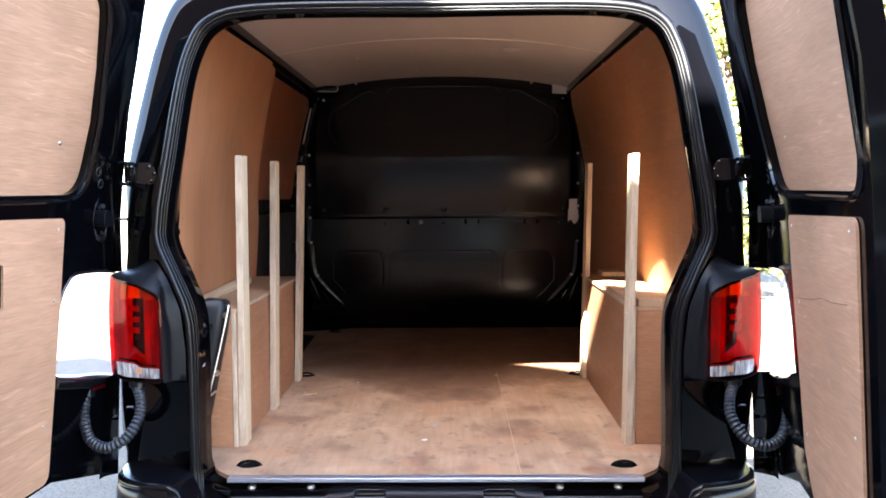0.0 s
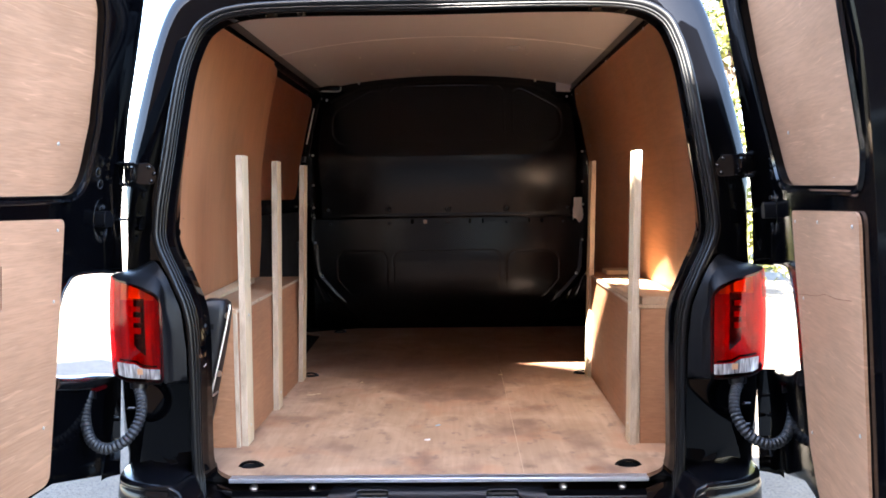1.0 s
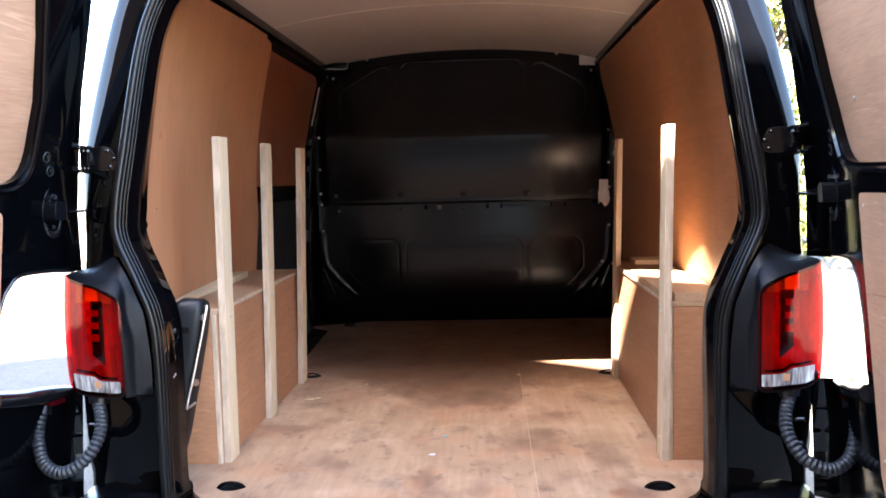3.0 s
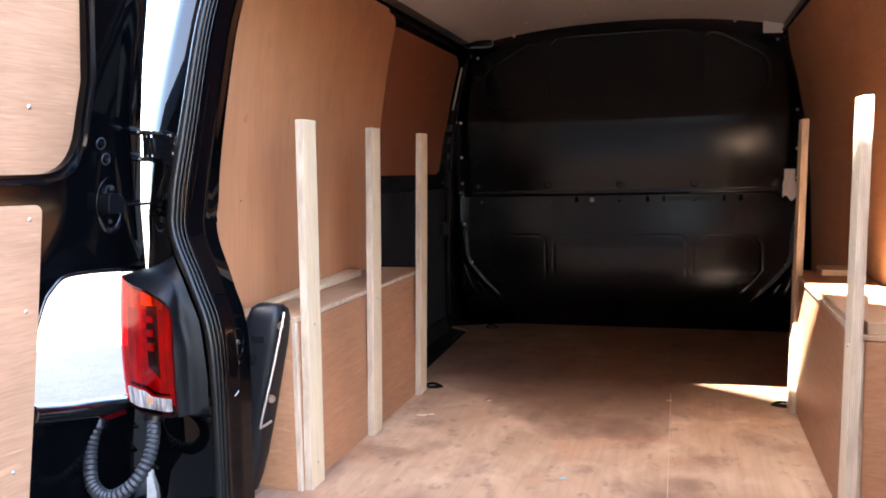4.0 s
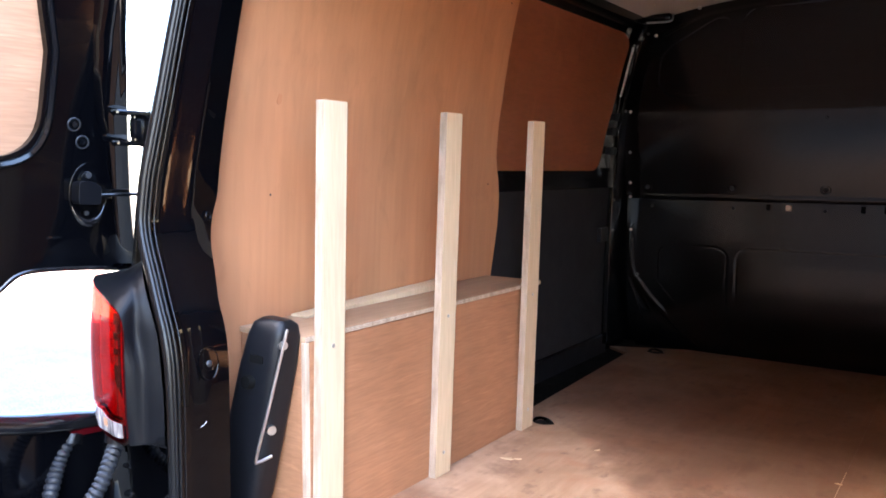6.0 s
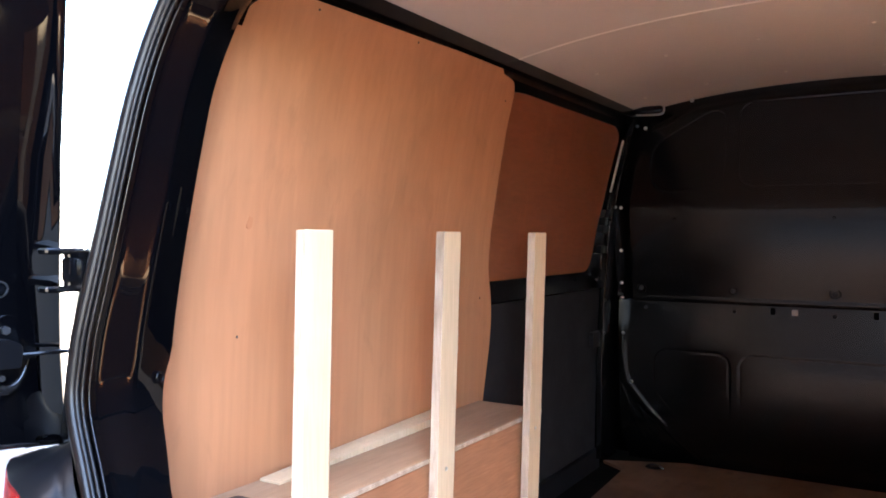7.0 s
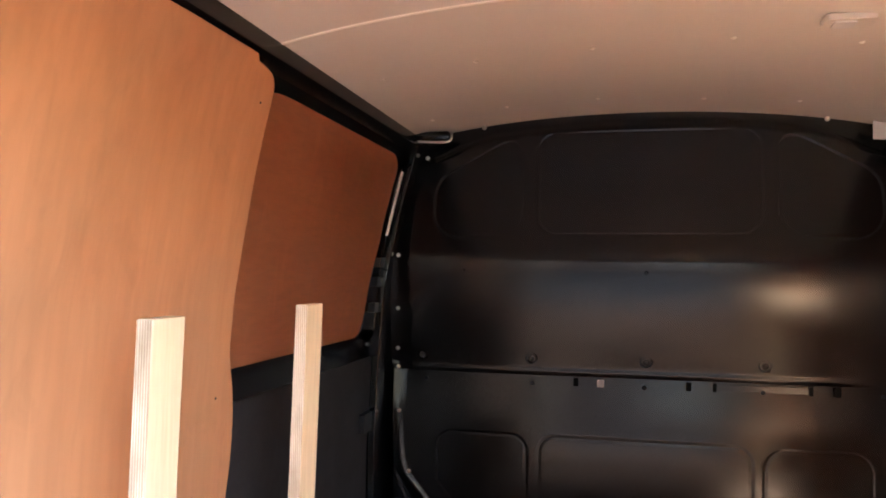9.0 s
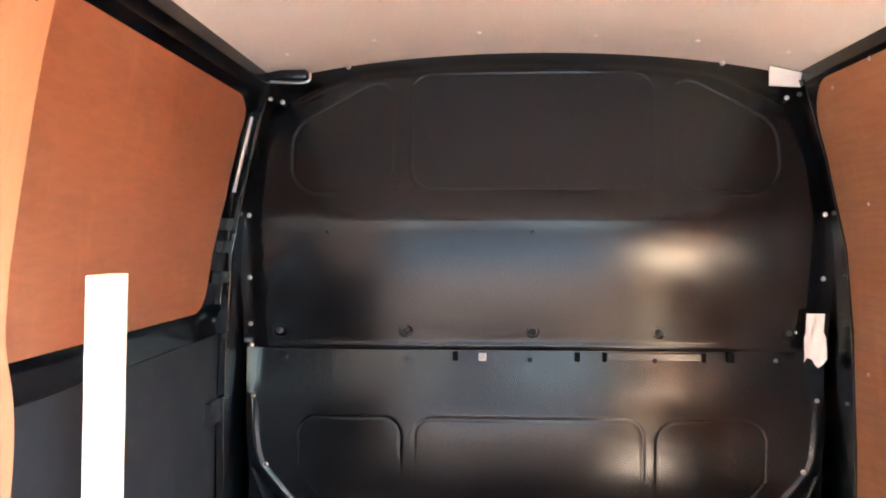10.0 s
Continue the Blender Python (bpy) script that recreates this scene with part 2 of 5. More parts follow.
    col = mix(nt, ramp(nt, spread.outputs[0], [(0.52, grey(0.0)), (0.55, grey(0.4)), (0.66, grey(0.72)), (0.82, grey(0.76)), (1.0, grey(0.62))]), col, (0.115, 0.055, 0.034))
    # single spills: rust by the lashing eye, oil and boot black elsewhere
    ragged = noise_tex(nt, plain, 38.0, 3, 0.6, 0.3)
    for sx, sy, r, tone, full in ((0.445, 0.14, 0.032, (0.2, 0.075, 0.035), 0.8), (0.262, 0.165, 0.026, (0.13, 0.075, 0.05), 0.7), (-0.13, 0.2, 0.04, (0.17, 0.12, 0.09), 0.55), (0.3, 0.62, 0.045, (0.15, 0.08, 0.055), 0.65),
                                  (0.35, 0.8, 0.05, (0.16, 0.08, 0.055), 0.6), (-0.5, 0.95, 0.06, (0.16, 0.09, 0.06), 0.6), (0.1, 0.35, 0.03, (0.18, 0.11, 0.075), 0.5), (0.56, 0.95, 0.04, (0.18, 0.08, 0.05), 0.6)):
        far = nt.nodes.new("ShaderNodeVectorMath")
        far.operation = "DISTANCE"
        far.inputs[1].default_value = (sx, sy, FLOOR)
        nt.links.new(plain, far.inputs[0])
        rim = nt.nodes.new("ShaderNodeMath")
        rim.operation = "MULTIPLY_ADD"
        rim.inputs[1].default_value = r * 1.6
        nt.links.new(ragged, rim.inputs[0])
        nt.links.new(far.outputs["Value"], rim.inputs[2])
        col = mix(nt, ramp(nt, rim.outputs[0], [(r * 1.1, grey(full)), (r * 2.0, grey(0.0))]), col, tone)
    drag = noise_tex(nt, coords(nt, (22, 2.2, 1), (0, 0, 0.35)), 1.0, 5, 0.75, 0.3)
    col = mix(nt, ramp(nt, drag, [(0.63, grey(0.0)), (0.75, grey(0.3))]), col, (0.26, 0.17, 0.12))
    nt.links.new(col, b.inputs["Base Color"])
    nt.links.new(ramp(nt, patch, [(0.3, grey(0.42)), (0.7, grey(0.62))]), b.inputs["Roughness"])
    bump(nt, b, grain, 0.2, 0.001)
    return m


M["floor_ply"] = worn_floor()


def tinted_lens(name, deep, pale):
    """Clear coloured moulding: tinted see-through skin with a gloss that grows at grazing angles."""
    m = bpy.data.materials.new(name)
    m.use_nodes = True
    nt = m.node_tree
    nt.nodes.clear()
    tint = nt.nodes.new("ShaderNodeBsdfTransparent")
    f = noise_tex(nt, coords(nt, (150, 150, 4)), 1.0, 2, 0.5)
    nt.links.new(ramp(nt, f, [(0.35, deep), (0.65, pale)]), tint.inputs[0])
    skin_gloss = nt.nodes.new("ShaderNodeBsdfGlossy")
    skin_gloss.inputs["Roughness"].default_value = 0.06
    fr = nt.nodes.new("ShaderNodeLayerWeight")
    fr.inputs["Blend"].default_value = 0.5
    graze = nt.nodes.new("ShaderNodeMath")
    graze.operation = "POWER"
    graze.inputs[1].default_value = 4.0
    nt.links.new(fr.outputs["Facing"], graze.inputs[0])
    gloss = nt.nodes.new("ShaderNodeMath")
    gloss.operation = "MULTIPLY_ADD"
    gloss.inputs[1].default_value, gloss.inputs[2].default_value = 0.22, 0.02
    nt.links.new(graze.outputs[0], gloss.inputs[0])
    both = nt.nodes.new("ShaderNodeMixShader")
    nt.links.new(gloss.outputs[0], both.inputs[0])
    nt.links.new(tint.outputs[0], both.inputs[1])
    nt.links.new(skin_gloss.outputs[0], both.inputs[2])
    out = nt.nodes.new("ShaderNodeOutputMaterial")
    nt.links.new(both.outputs[0], out.inputs[0])
    return m


def reflector():
    """Pale moulded reflector behind the lens, with coarse facets."""
    m, nt, b = mat_base("lamp_reflector", 0.35, spec=0.5)
    n = noise_tex(nt, coords(nt, (30, 30, 14)), 1.0, 3, 0.55, 0.4)
    nt.links.new(ramp(nt, n, [(0.3, (0.34, 0.15, 0.16)), (0.7, (0.64, 0.31, 0.31))]), b.inputs["Base Color"])
    bump(nt, b, noise_tex(nt, coords(nt, (60, 60, 20)), 1.0, 2, 0.5), 0.4, 0.004)
    return m


M["lamp_reflector"] = reflector()
M["lens_red"] = tinted_lens("red_lens", (0.72, 0.02, 0.06), (0.88, 0.034, 0.085))
M["lens_orange"] = tinted_lens("orange_lens", (0.95, 0.36, 0.08), (0.98, 0.45, 0.1))


def ribbed_clear():
    m, nt, b = mat_base("clear_ribbed_lens", 0.2, spec=0.25)
    n = noise_tex(nt, coords(nt, (85, 60, 9)), 1.0, 3, 0.7)
    nt.links.new(ramp(nt, n, [(0.35, (0.08, 0.07, 0.07)), (0.5, (0.26, 0.235, 0.23)), (0.68, (0.6, 0.57, 0.55))]), b.inputs["Base Color"])
    bump(nt, b, n, 0.6, 0.003)
    return m


M["lens_clear"] = ribbed_clear()


def concrete():
    m, nt, b = mat_base("concrete_paving", 0.85, spec=0.3)
    v = coords(nt, (1, 1, 1))
    col = ramp(nt, noise_tex(nt, v, 0.5, 5, 0.6, 0.3), [(0.3, (0.09, 0.077, 0.06)), (0.7, (0.152, 0.13, 0.102))])
    col = mix(nt, 0.8, col, ramp(nt, noise_tex(nt, v, 9, 6, 0.75), [(0.3, grey(0.6)), (0.65, grey(1.0))]), "MULTIPLY")
    col = mix(nt, ramp(nt, noise_tex(nt, v, 70, 4, 0.75), [(0.5, grey(0.0)), (0.62, grey(0.85))]), col, (0.028, 0.027, 0.026))
    col = mix(nt, ramp(nt, noise_tex(nt, v, 150, 3, 0.7), [(0.6, grey(0.0)), (0.7, grey(0.6))]), col, (0.22, 0.21, 0.2))
    nt.links.new(col, b.inputs["Base Color"])
    bump(nt, b, noise_tex(nt, v, 120, 4, 0.7), 0.5, 0.004)
    return m


M["concrete"] = concrete()


def leafage(name, a, c):
    m, nt, b = mat_base(name, 0.55, spec=0.3)
    g = nt.nodes.new("ShaderNodeNewGeometry")
    nt.links.new(ramp(nt, g.outputs["Random Per Island"], [(0.0, a), (1.0, c)]), b.inputs["Base Color"])
    b.inputs["Subsurface Weight"].default_value = 0.0
    return m


M["leaf"] = leafage("leaf", (0.055, 0.085, 0.02), (0.16, 0.15, 0.035))
M["bark"] = paint("bark", (0.09, 0.065, 0.045), 0.9, orange=0.6)


# ---- builders ----
def link(name, bm, material, parent=None, label="", angle=35, bevel=0.0):
    bmesh.ops.recalc_face_normals(bm, faces=bm.faces)
    me = bpy.data.meshes.new(name)
    bm.to_mesh(me)
    bm.free()
    me.shade_smooth()
    me.set_sharp_from_angle(angle=radians(angle))
    me.materials.append(M[material] if isinstance(material, str) else material)
    ob = new(name, me)
    if parent is not None:
        ob.parent = parent
    if label:
        ob["label"] = label
    if bevel:
        md = ob.modifiers.new("bevel", "BEVEL")
        md.width, md.segments, md.limit_method, md.angle_limit = bevel, 2, "ANGLE", radians(40)
    return ob


def part(name, bm, material, parent, label="", angle=35, bevel=0.0):
    return link(name, bm, material, parent, label, angle, bevel)


def thing(name, label, category, at=(0, 0, 0), group="", kind=""):
    e = new(name)
    e.empty_display_size = 0.1
    e.location = at
    return tagged(e, label, category, group, kind)


def box(bm, x0, x1, y0, y1, z0, z1, m=None):
    vs = [bm.verts.new(Vector((x, y, z)) if m is None else m @ Vector((x, y, z))) for x in (x0, x1) for y in (y0, y1) for z in (z0, z1)]
    for q in ((0, 1, 3, 2), (4, 6, 7, 5), (0, 4, 5, 1), (2, 3, 7, 6), (0, 2, 6, 4), (1, 5, 7, 3)):
        bm.faces.new([vs[k] for k in q])
    return vs


def box_bm(*a):
    bm = bmesh.new()
    box(bm, *a)
    return bm


def chamfer_box(x0, x1, y0, y1, z0, z1, w=0.002, seg=1):
    bm = box_bm(x0, x1, y0, y1, z0, z1)
    bmesh.ops.bevel(bm, geom=list(bm.edges), offset=w, segments=seg, affect="EDGES", profile=0.5)
    return bm


def disc(bm, c, n, r, h, seg=16, r2=None):
    """A short solid cylinder or cone from c along n."""
    q = Vector((0, 0, 1)).rotation_difference(Vector(n).normalized())
    ring = [[], []]
    for k in range(seg):
        a = 2 * math.pi * k / seg
        for j, (rr, hh) in enumerate(((r, 0), (r if r2 is None else r2, h))):
            ring[j].append(bm.verts.new(Vector(c) + q @ Vector((rr * math.cos(a), rr * math.sin(a), hh))))
    for k in range(seg):
        bm.faces.new((ring[0][k], ring[0][(k + 1) % seg], ring[1][(k + 1) % seg], ring[1][k]))
    bm.faces.new(ring[0][::-1])
    bm.faces.new(ring[1])


def screw_bm(c, n, r=0.006):
    bm = bmesh.new()
    n = Vector(n).normalized()
    disc(bm, Vector(c), n, r, r * 0.25, 12, r * 0.95)
    disc(bm, Vector(c) + n * r * 0.25, n, r * 0.95, r * 0.35, 12, r * 0.45)
    return bm


def tube(bm, pts, radius, seg=10, closed=False):
    """A tube along pts; radius may be a function of the index."""
    pts = [Vector(p) for p in pts]
    n = len(pts)
    rings, up = [], None
    for i, p in enumerate(pts):
        a, b = (pts[(i - 1) % n], pts[(i + 1) % n]) if closed else (pts[max(i - 1, 0)], pts[min(i + 1, n - 1)])
        d = (b - a).normalized()
        if up is None:
            up = d.orthogonal().normalized()
        up = (up - d * up.dot(d)).normalized()
        side = d.cross(up)
        r = radius(i) if callable(radius) else radius
        rings.append([bm.verts.new(p + r * (math.cos(2 * math.pi * k / seg) * up + math.sin(2 * math.pi * k / seg) * side)) for k in range(seg)])
    for i in range(n if closed else n - 1):
        r0, r1 = rings[i], rings[(i + 1) % n]
        for k in range(seg):
            bm.faces.new((r0[k], r0[(k + 1) % seg], r1[(k + 1) % seg], r1[k]))
    if not closed:
        bm.faces.new(rings[0][::-1])
        bm.faces.new(rings[-1])


def smooth(pts, n=6, closed=False):
    """Catmull-Rom through pts, n steps a span."""
    pts = [Vector(p) for p in pts]
    out, m = [], len(pts)
    for i in range(m if closed else m - 1):
        if closed:
            a, b, c, d = (pts[(i + k) % m] for k in (-1, 0, 1, 2))
        else:
            a, b, c, d = pts[max(i - 1, 0)], pts[i], pts[i + 1], pts[min(i + 2, m - 1)]
        for k in range(n):
            t = k / n
            out.append(0.5 * (2 * b + (c - a) * t + (2 * a - 5 * b + 4 * c - d) * t * t + (3 * b - a - 3 * c + d) * t ** 3))
    if not closed:
        out.append(pts[-1])
    return out


def rounded(pts, seg=5):
    """A closed outline from (u, v, radius) corners."""
    out, n = [], len(pts)
    for i, (u, v, r) in enumerate(pts):
        p = Vector((u, v))
        if r <= 0:
            out.append(p)
            continue
        a = (Vector(pts[i - 1][:2]) - p)
        b = (Vector(pts[(i + 1) % n][:2]) - p)
        s = min(r, a.length * 0.49, b.length * 0.49)
        a, b = p + a.normalized() * s, p + b.normalized() * s
        for k in range(seg + 1):
            t = k / seg
            out.append(a * (1 - t) ** 2 + p * 2 * t * (1 - t) + b * t * t)
    return out


def sheet(outlines, depth, put, cuts=()):
    """A sheet from outlines (the first outer, others holes) in u and v, of that depth; put(u, v, w) gives the place. cuts: v of extra rows."""
    bm = bmesh.new()
    edges = []
    for o in outlines:
        vs = [bm.verts.new((p[0], p[1], 0)) for p in o]
        edges += [bm.edges.new((vs[k], vs[(k + 1) % len(vs)])) for k in range(len(vs))]
    bmesh.ops.triangle_fill(bm, edges=edges, use_beauty=True, use_dissolve=False)
    for c in cuts:
        bmesh.ops.bisect_plane(bm, geom=list(bm.verts) + list(bm.edges) + list(bm.faces), plane_co=(0, c, 0), plane_no=(0, 1, 0))
    res = bmesh.ops.extrude_face_region(bm, geom=list(bm.faces))
    for e in res["geom"]:
        if isinstance(e, bmesh.types.BMVert):
            e.co.z = depth
    for v in bm.verts:
        v.co = Vector(put(*v.co))
    return bm


def skin(loops, closed=False, cap=False):
    """A surface through loops of equally many points."""
    bm = bmesh.new()
    rows = [[bm.verts.new(Vector(p)) for p in l] for l in loops]
    for r0, r1 in zip(rows, rows[1:]):
        n = len(r0)
        for k in range(n if closed else n - 1):
            bm.faces.new((r0[k], r0[(k + 1) % n], r1[(k + 1) % n], r1[k]))
    if cap:
        bm.faces.new(rows[0][::-1])
        bm.faces.new(rows[-1])
    return bm


def lerp(xs, ys, x):
    return float(np.interp(x, xs, ys))


def wall_x(z):
    """Half width of the load space at height z."""
    return lerp((0.5, 1.0, 1.29, 1.52, 1.75, 1.9, 2.0), (0.83, 0.83, 0.82, 0.80, 0.76, 0.72, 0.69), z)


def sstep(a, b, v):
    t = min(1.0, max(0.0, (v - a) / (b - a)))
    return t * t * (3 - 2 * t)


def rear_y(z):
    """The rear opening leans forward as it rises."""
    return lerp((0.46, 0.5, 0.58, 1.1, 1.34, 1.5, 1.67, 1.75, 1.9), (0.01, 0.03, 0.055, 0.055, 0.075, 0.1, 0.125, 0.14, 0.166), z)


def door_lean(z):
    """How far a door's inner face leans in at height z."""
    return lerp((0.6, 1.3, 1.43, 1.6, 1.75, 1.9, 2.0), (-0.04, -0.002, 0.006, 0.025, 0.05, 0.08, 0.1), z)


# ---- outside ----
gm = bmesh.new()
bmesh.ops.create_grid(gm, x_segments=8, y_segments=8, size=150)
tagged(link("ground", gm, "concrete"), "grey sunlit yard surface with darker specks", "ground", kind="structure")

# unseen and added: its roof slope shades the rear opening and blocks sky
house = thing("house", "dark brick house with a tiled gable roof, added out of view to shade the van", "house", (-5.1, -5.0, 0))
LEFT, RIGHT, PITCH, RIDGE = 4.0, 4.7, 0.55, 8.87
part("wall", sheet([[(-LEFT, 0), (RIGHT, 0), (RIGHT, RIDGE - 0.12 - PITCH * RIGHT), (0, RIDGE - 0.12), (-LEFT, RIDGE - 0.12 - PITCH * LEFT)]], 0.3, lambda u, v, w: (u, w - 0.3, v)), "dark_brick", house)
for sgn, wide in ((-1, LEFT), (1, RIGHT)):
    part("wall", box_bm(min(sgn * wide, sgn * (wide - 0.3)), max(sgn * wide, sgn * (wide - 0.3)), -8.0, -0.3, 0, RIDGE - 0.12 - PITCH * wide), "dark_brick", house)
    rw = wide + 0.06
    part("roof", sheet([[(0, RIDGE - 0.14), (0, RIDGE), (sgn * rw, RIDGE - PITCH * rw), (sgn * rw, RIDGE - 0.14 - PITCH * rw)]], 8.4, lambda u, v, w: (u, w - 8.4, v)), "roof_tile", house)
for wx in (-2.0, 1.4):
    win = part("window", box_bm(wx - 0.6, wx + 0.6, 0.0, 0.03, 1.0, 2.1), "seam", house)
    part("pane", box_bm(wx - 0.54, wx + 0.54, 0.03, 0.04, 1.06, 2.04), "glass", win)
# second unseen block, added to cut sky light and shade the right door
tall = thing("house", "tall narrow dark brick house added out of view to block sky and sun", "house", (3.0, -5.0, 0))
part("wall", box_bm(-3.3, -0.7, -8.0, 0.0, 0, 6.3), "dark_brick", tall)
part("roof", sheet([[(-8.2, 6.3), (0.1, 6.3), (-4.0, 8.2)]], 2.8, lambda u, v, w: (w - 3.4, u, v)), "roof_tile", tall)
for wx in (-2.0,):
    win = part("window", box_bm(wx - 0.6, wx + 0.6, 0.0, 0.03, 1.0, 2.1), "seam", tall)
    part("pane", box_bm(wx - 0.54, wx + 0.54, 0.03, 0.04, 1.06, 2.04), "glass", win)


def leaf_crown(centres, count, size, seed):
    rnd = random.Random(seed)
    vs, fs = [], []
    for _ in range(count):
        c, r = rnd.choice(centres)
        d = Vector((rnd.gauss(0, 1), rnd.gauss(0, 1), rnd.gauss(0, 1))).normalized()
        p = Vector(c) + d * r * rnd.uniform(0.55, 1.05)
        a = Vector((rnd.gauss(0, 1), rnd.gauss(0, 1), rnd.gauss(0, 1))).normalized()
        b = a.cross(d + a.orthogonal() * 0.2).normalized()
        s = size * rnd.uniform(0.6, 1.3)
        k = len(vs)
        vs += [p - a * s, p + b * s * 0.5, p + a * s, p - b * s * 0.5]
        fs.append((k, k + 1, k + 2, k + 3))
    me = bpy.data.meshes.new("crown")
    me.from_pydata([tuple(v) for v in vs], [], fs)
    me.materials.append(M["leaf"])
    return me


def tree(at, height, spread, seed, label):
    rnd = random.Random(seed)
    t = thing("tree", label, "tree", at, "garden trees")
    bm = bmesh.new()
    top = height * 0.9
    tube(bm, smooth([(0, 0, 0), (0.06, 0.03, top * 0.3), (-0.04, 0.05, top * 0.65), (0, 0, top)], 4), lambda i: 0.16 - 0.011 * i, 8)
    clumps = []
    for k in range(26):
        z = height * rnd.uniform(0.12, 0.95)
        a, r = rnd.uniform(0, 6.28), spread * rnd.uniform(0.25, 1.0) * (1.05 - 0.55 * z / height)
        p = Vector((r * math.cos(a), r * math.sin(a), z))
        tube(bm, [(0, 0, z * 0.8), p * 0.5 + Vector((0, 0, z * 0.42)), p], lambda i: 0.035 - 0.012 * i, 5)
        clumps.append((p, spread * rnd.uniform(0.25, 0.42)))
    part("trunk", bm, "bark", t)
    crown = new("crown", leaf_crown(clumps, 9000, 0.07, seed))
    crown.parent = t
    return t


tree((3.6, 8.4, 0), 5.2, 1.3, 3, "sunlit yellow-green tree beside the yard")
tree((5.4, 9.6, 0), 6.0, 1.6, 5, "tall yellow-green tree beside the yard")
tree((6.2, 6.2, 0), 5.4, 1.5, 8, "broad yellow-green tree at the yard's edge")
tree((8.2, 5.0, 0), 5.6, 1.6, 11, "leafy yellow-green tree at the yard's edge")

far = thing("far_building", "low pale building far across the yard", "building", (-38, 38, 0))
part("wall", box_bm(-9, 9, -3, 3, 0, 2.6), "white_wall", far)
part("roof", sheet([[(-3.3, 2.6), (3.3, 2.6), (0, 4.0)]], 18.6, lambda u, v, w: (w - 9.3, u, v)), "pale_metal", far)
for k in range(5):
    part("window", box_bm(-7.5 + 3.4 * k, -6.0 + 3.4 * k, -3.05, -3.0, 1.0, 2.0), "glass", far)


# ---- van shell ----
van = thing("van", "black panel van with both rear doors standing open", "van")
SEAL = [(0.0, 1.9011), (0.3774, 1.9011), (0.5603, 1.8899), (0.6447, 1.8541), (0.6842, 1.7875), (0.7121, 1.6778), (0.7457, 1.4434), (0.7632, 1.3082), (0.7611, 1.2362),
        (0.7192, 1.139), (0.6853, 1.0522), (0.674, 0.9393), (0.674, 0.6623), (0.668, 0.566), (0.634, 0.497), (0.42, 0.472), (0.0, 0.472)]
OUTER = [(0.0, 2.03), (0.4, 2.022), (0.6, 2.0), (0.725, 1.962), (0.782, 1.885), (0.83, 1.71), (0.878, 1.45), (0.879, 1.3), (0.874, 1.22),
         (0.874, 1.12), (0.88, 1.04), (0.888, 0.93), (0.884, 0.74), (0.862, 0.66), (0.8, 0.5), (0.4, 0.42), (0.0, 0.42)]
SIDE = [(0, 2.09), (0.4, 2.085), (0.6, 2.06), (0.722, 2.0), (0.782, 1.9), (0.822, 1.74), (0.87, 1.46), (0.888, 1.3), (0.898, 1.2),
        (0.91, 1.1), (0.92, 1.0), (0.925, 0.9), (0.93, 0.7), (0.93, 0.6), (0.92, 0.45), (0.5, 0.35), (0, 0.35)]
INNER = [(0, 2.03), (0.35, 2.022), (0.55, 2.0), (0.66, 1.965), (0.715, 1.9), (0.766, 1.72), (0.808, 1.46), (0.818, 1.32), (0.822, 1.24),
         (0.827, 1.15), (0.83, 1.06), (0.831, 0.95), (0.831, 0.68), (0.831, 0.62), (0.8, 0.56), (0.4, 0.559), (0, 0.559)]


def ring(half, y, n=5):
    """A closed loop round the van's middle, from half an outline."""
    h = smooth([(x, 0, z) for x, z in half], n)
    pts = [(p.x, p.z) for p in h] + [(-p.x, p.z) for p in h[-2:0:-1]]
    return [(x, y(z) if callable(y) else y, z) for x, z in pts]


def mid(a, b, t):
    return [(p[0] * (1 - t) + q[0] * t, p[1] * (1 - t) + q[1] * t) for p, q in zip(a, b)]


def grow(half, d):
    """The half outline moved outwards by d."""
    out = []
    for x, z in half:
        v = Vector((x, (z - 1.2) * 1.1))
        v = v.normalized() * d
        out.append((x + v.x if x else 0, z + v.y))
    return out


def edge_y(z):
    return 0.1734 + 0.1515 * (max(z, 1.05) - 1.5)


def between(z, t, lift=0.0):
    return (rear_y(z) + 0.045) * (1 - t) + edge_y(z) * t - lift


rear_frame = skin([ring(grow(SEAL, -0.012), lambda z: rear_y(z) + 0.03), ring(grow(SEAL, -0.008), lambda z: rear_y(z) + 0.012), ring(grow(SEAL, 0.02), lambda z: rear_y(z) + 0.012),
                   ring(grow(SEAL, 0.03), lambda z: between(z, 0)), ring(mid(SEAL, OUTER, 0.7), lambda z: between(z, 0.6, 0.012)), ring(mid(SEAL, OUTER, 0.92), lambda z: between(z, 0.9, 0.008)),
                   ring(OUTER, edge_y), ring(mid(OUTER, SIDE, 0.5), lambda z: edge_y(z) + 0.03), ring(SIDE, 0.4), ring(SIDE, 2.75), ring(mid(SIDE, INNER, 0.2), 2.9)], True)
part("body_shell", rear_frame, "frame_black", van, "glossy black painted bodywork", 40)
part("front_closing_panel", box_bm(-0.93, 0.93, 2.86, 2.9, 0.36, 2.07), "inner_black", van)

# painted reveal between the seal and the side lining


def lip_y(z):
    return lerp((0.5, 1.1, 1.2, 1.3, 1.5, 1.7, 1.9), (0.174, 0.177, 0.205, 0.243, 0.262, 0.283, 0.32), z)


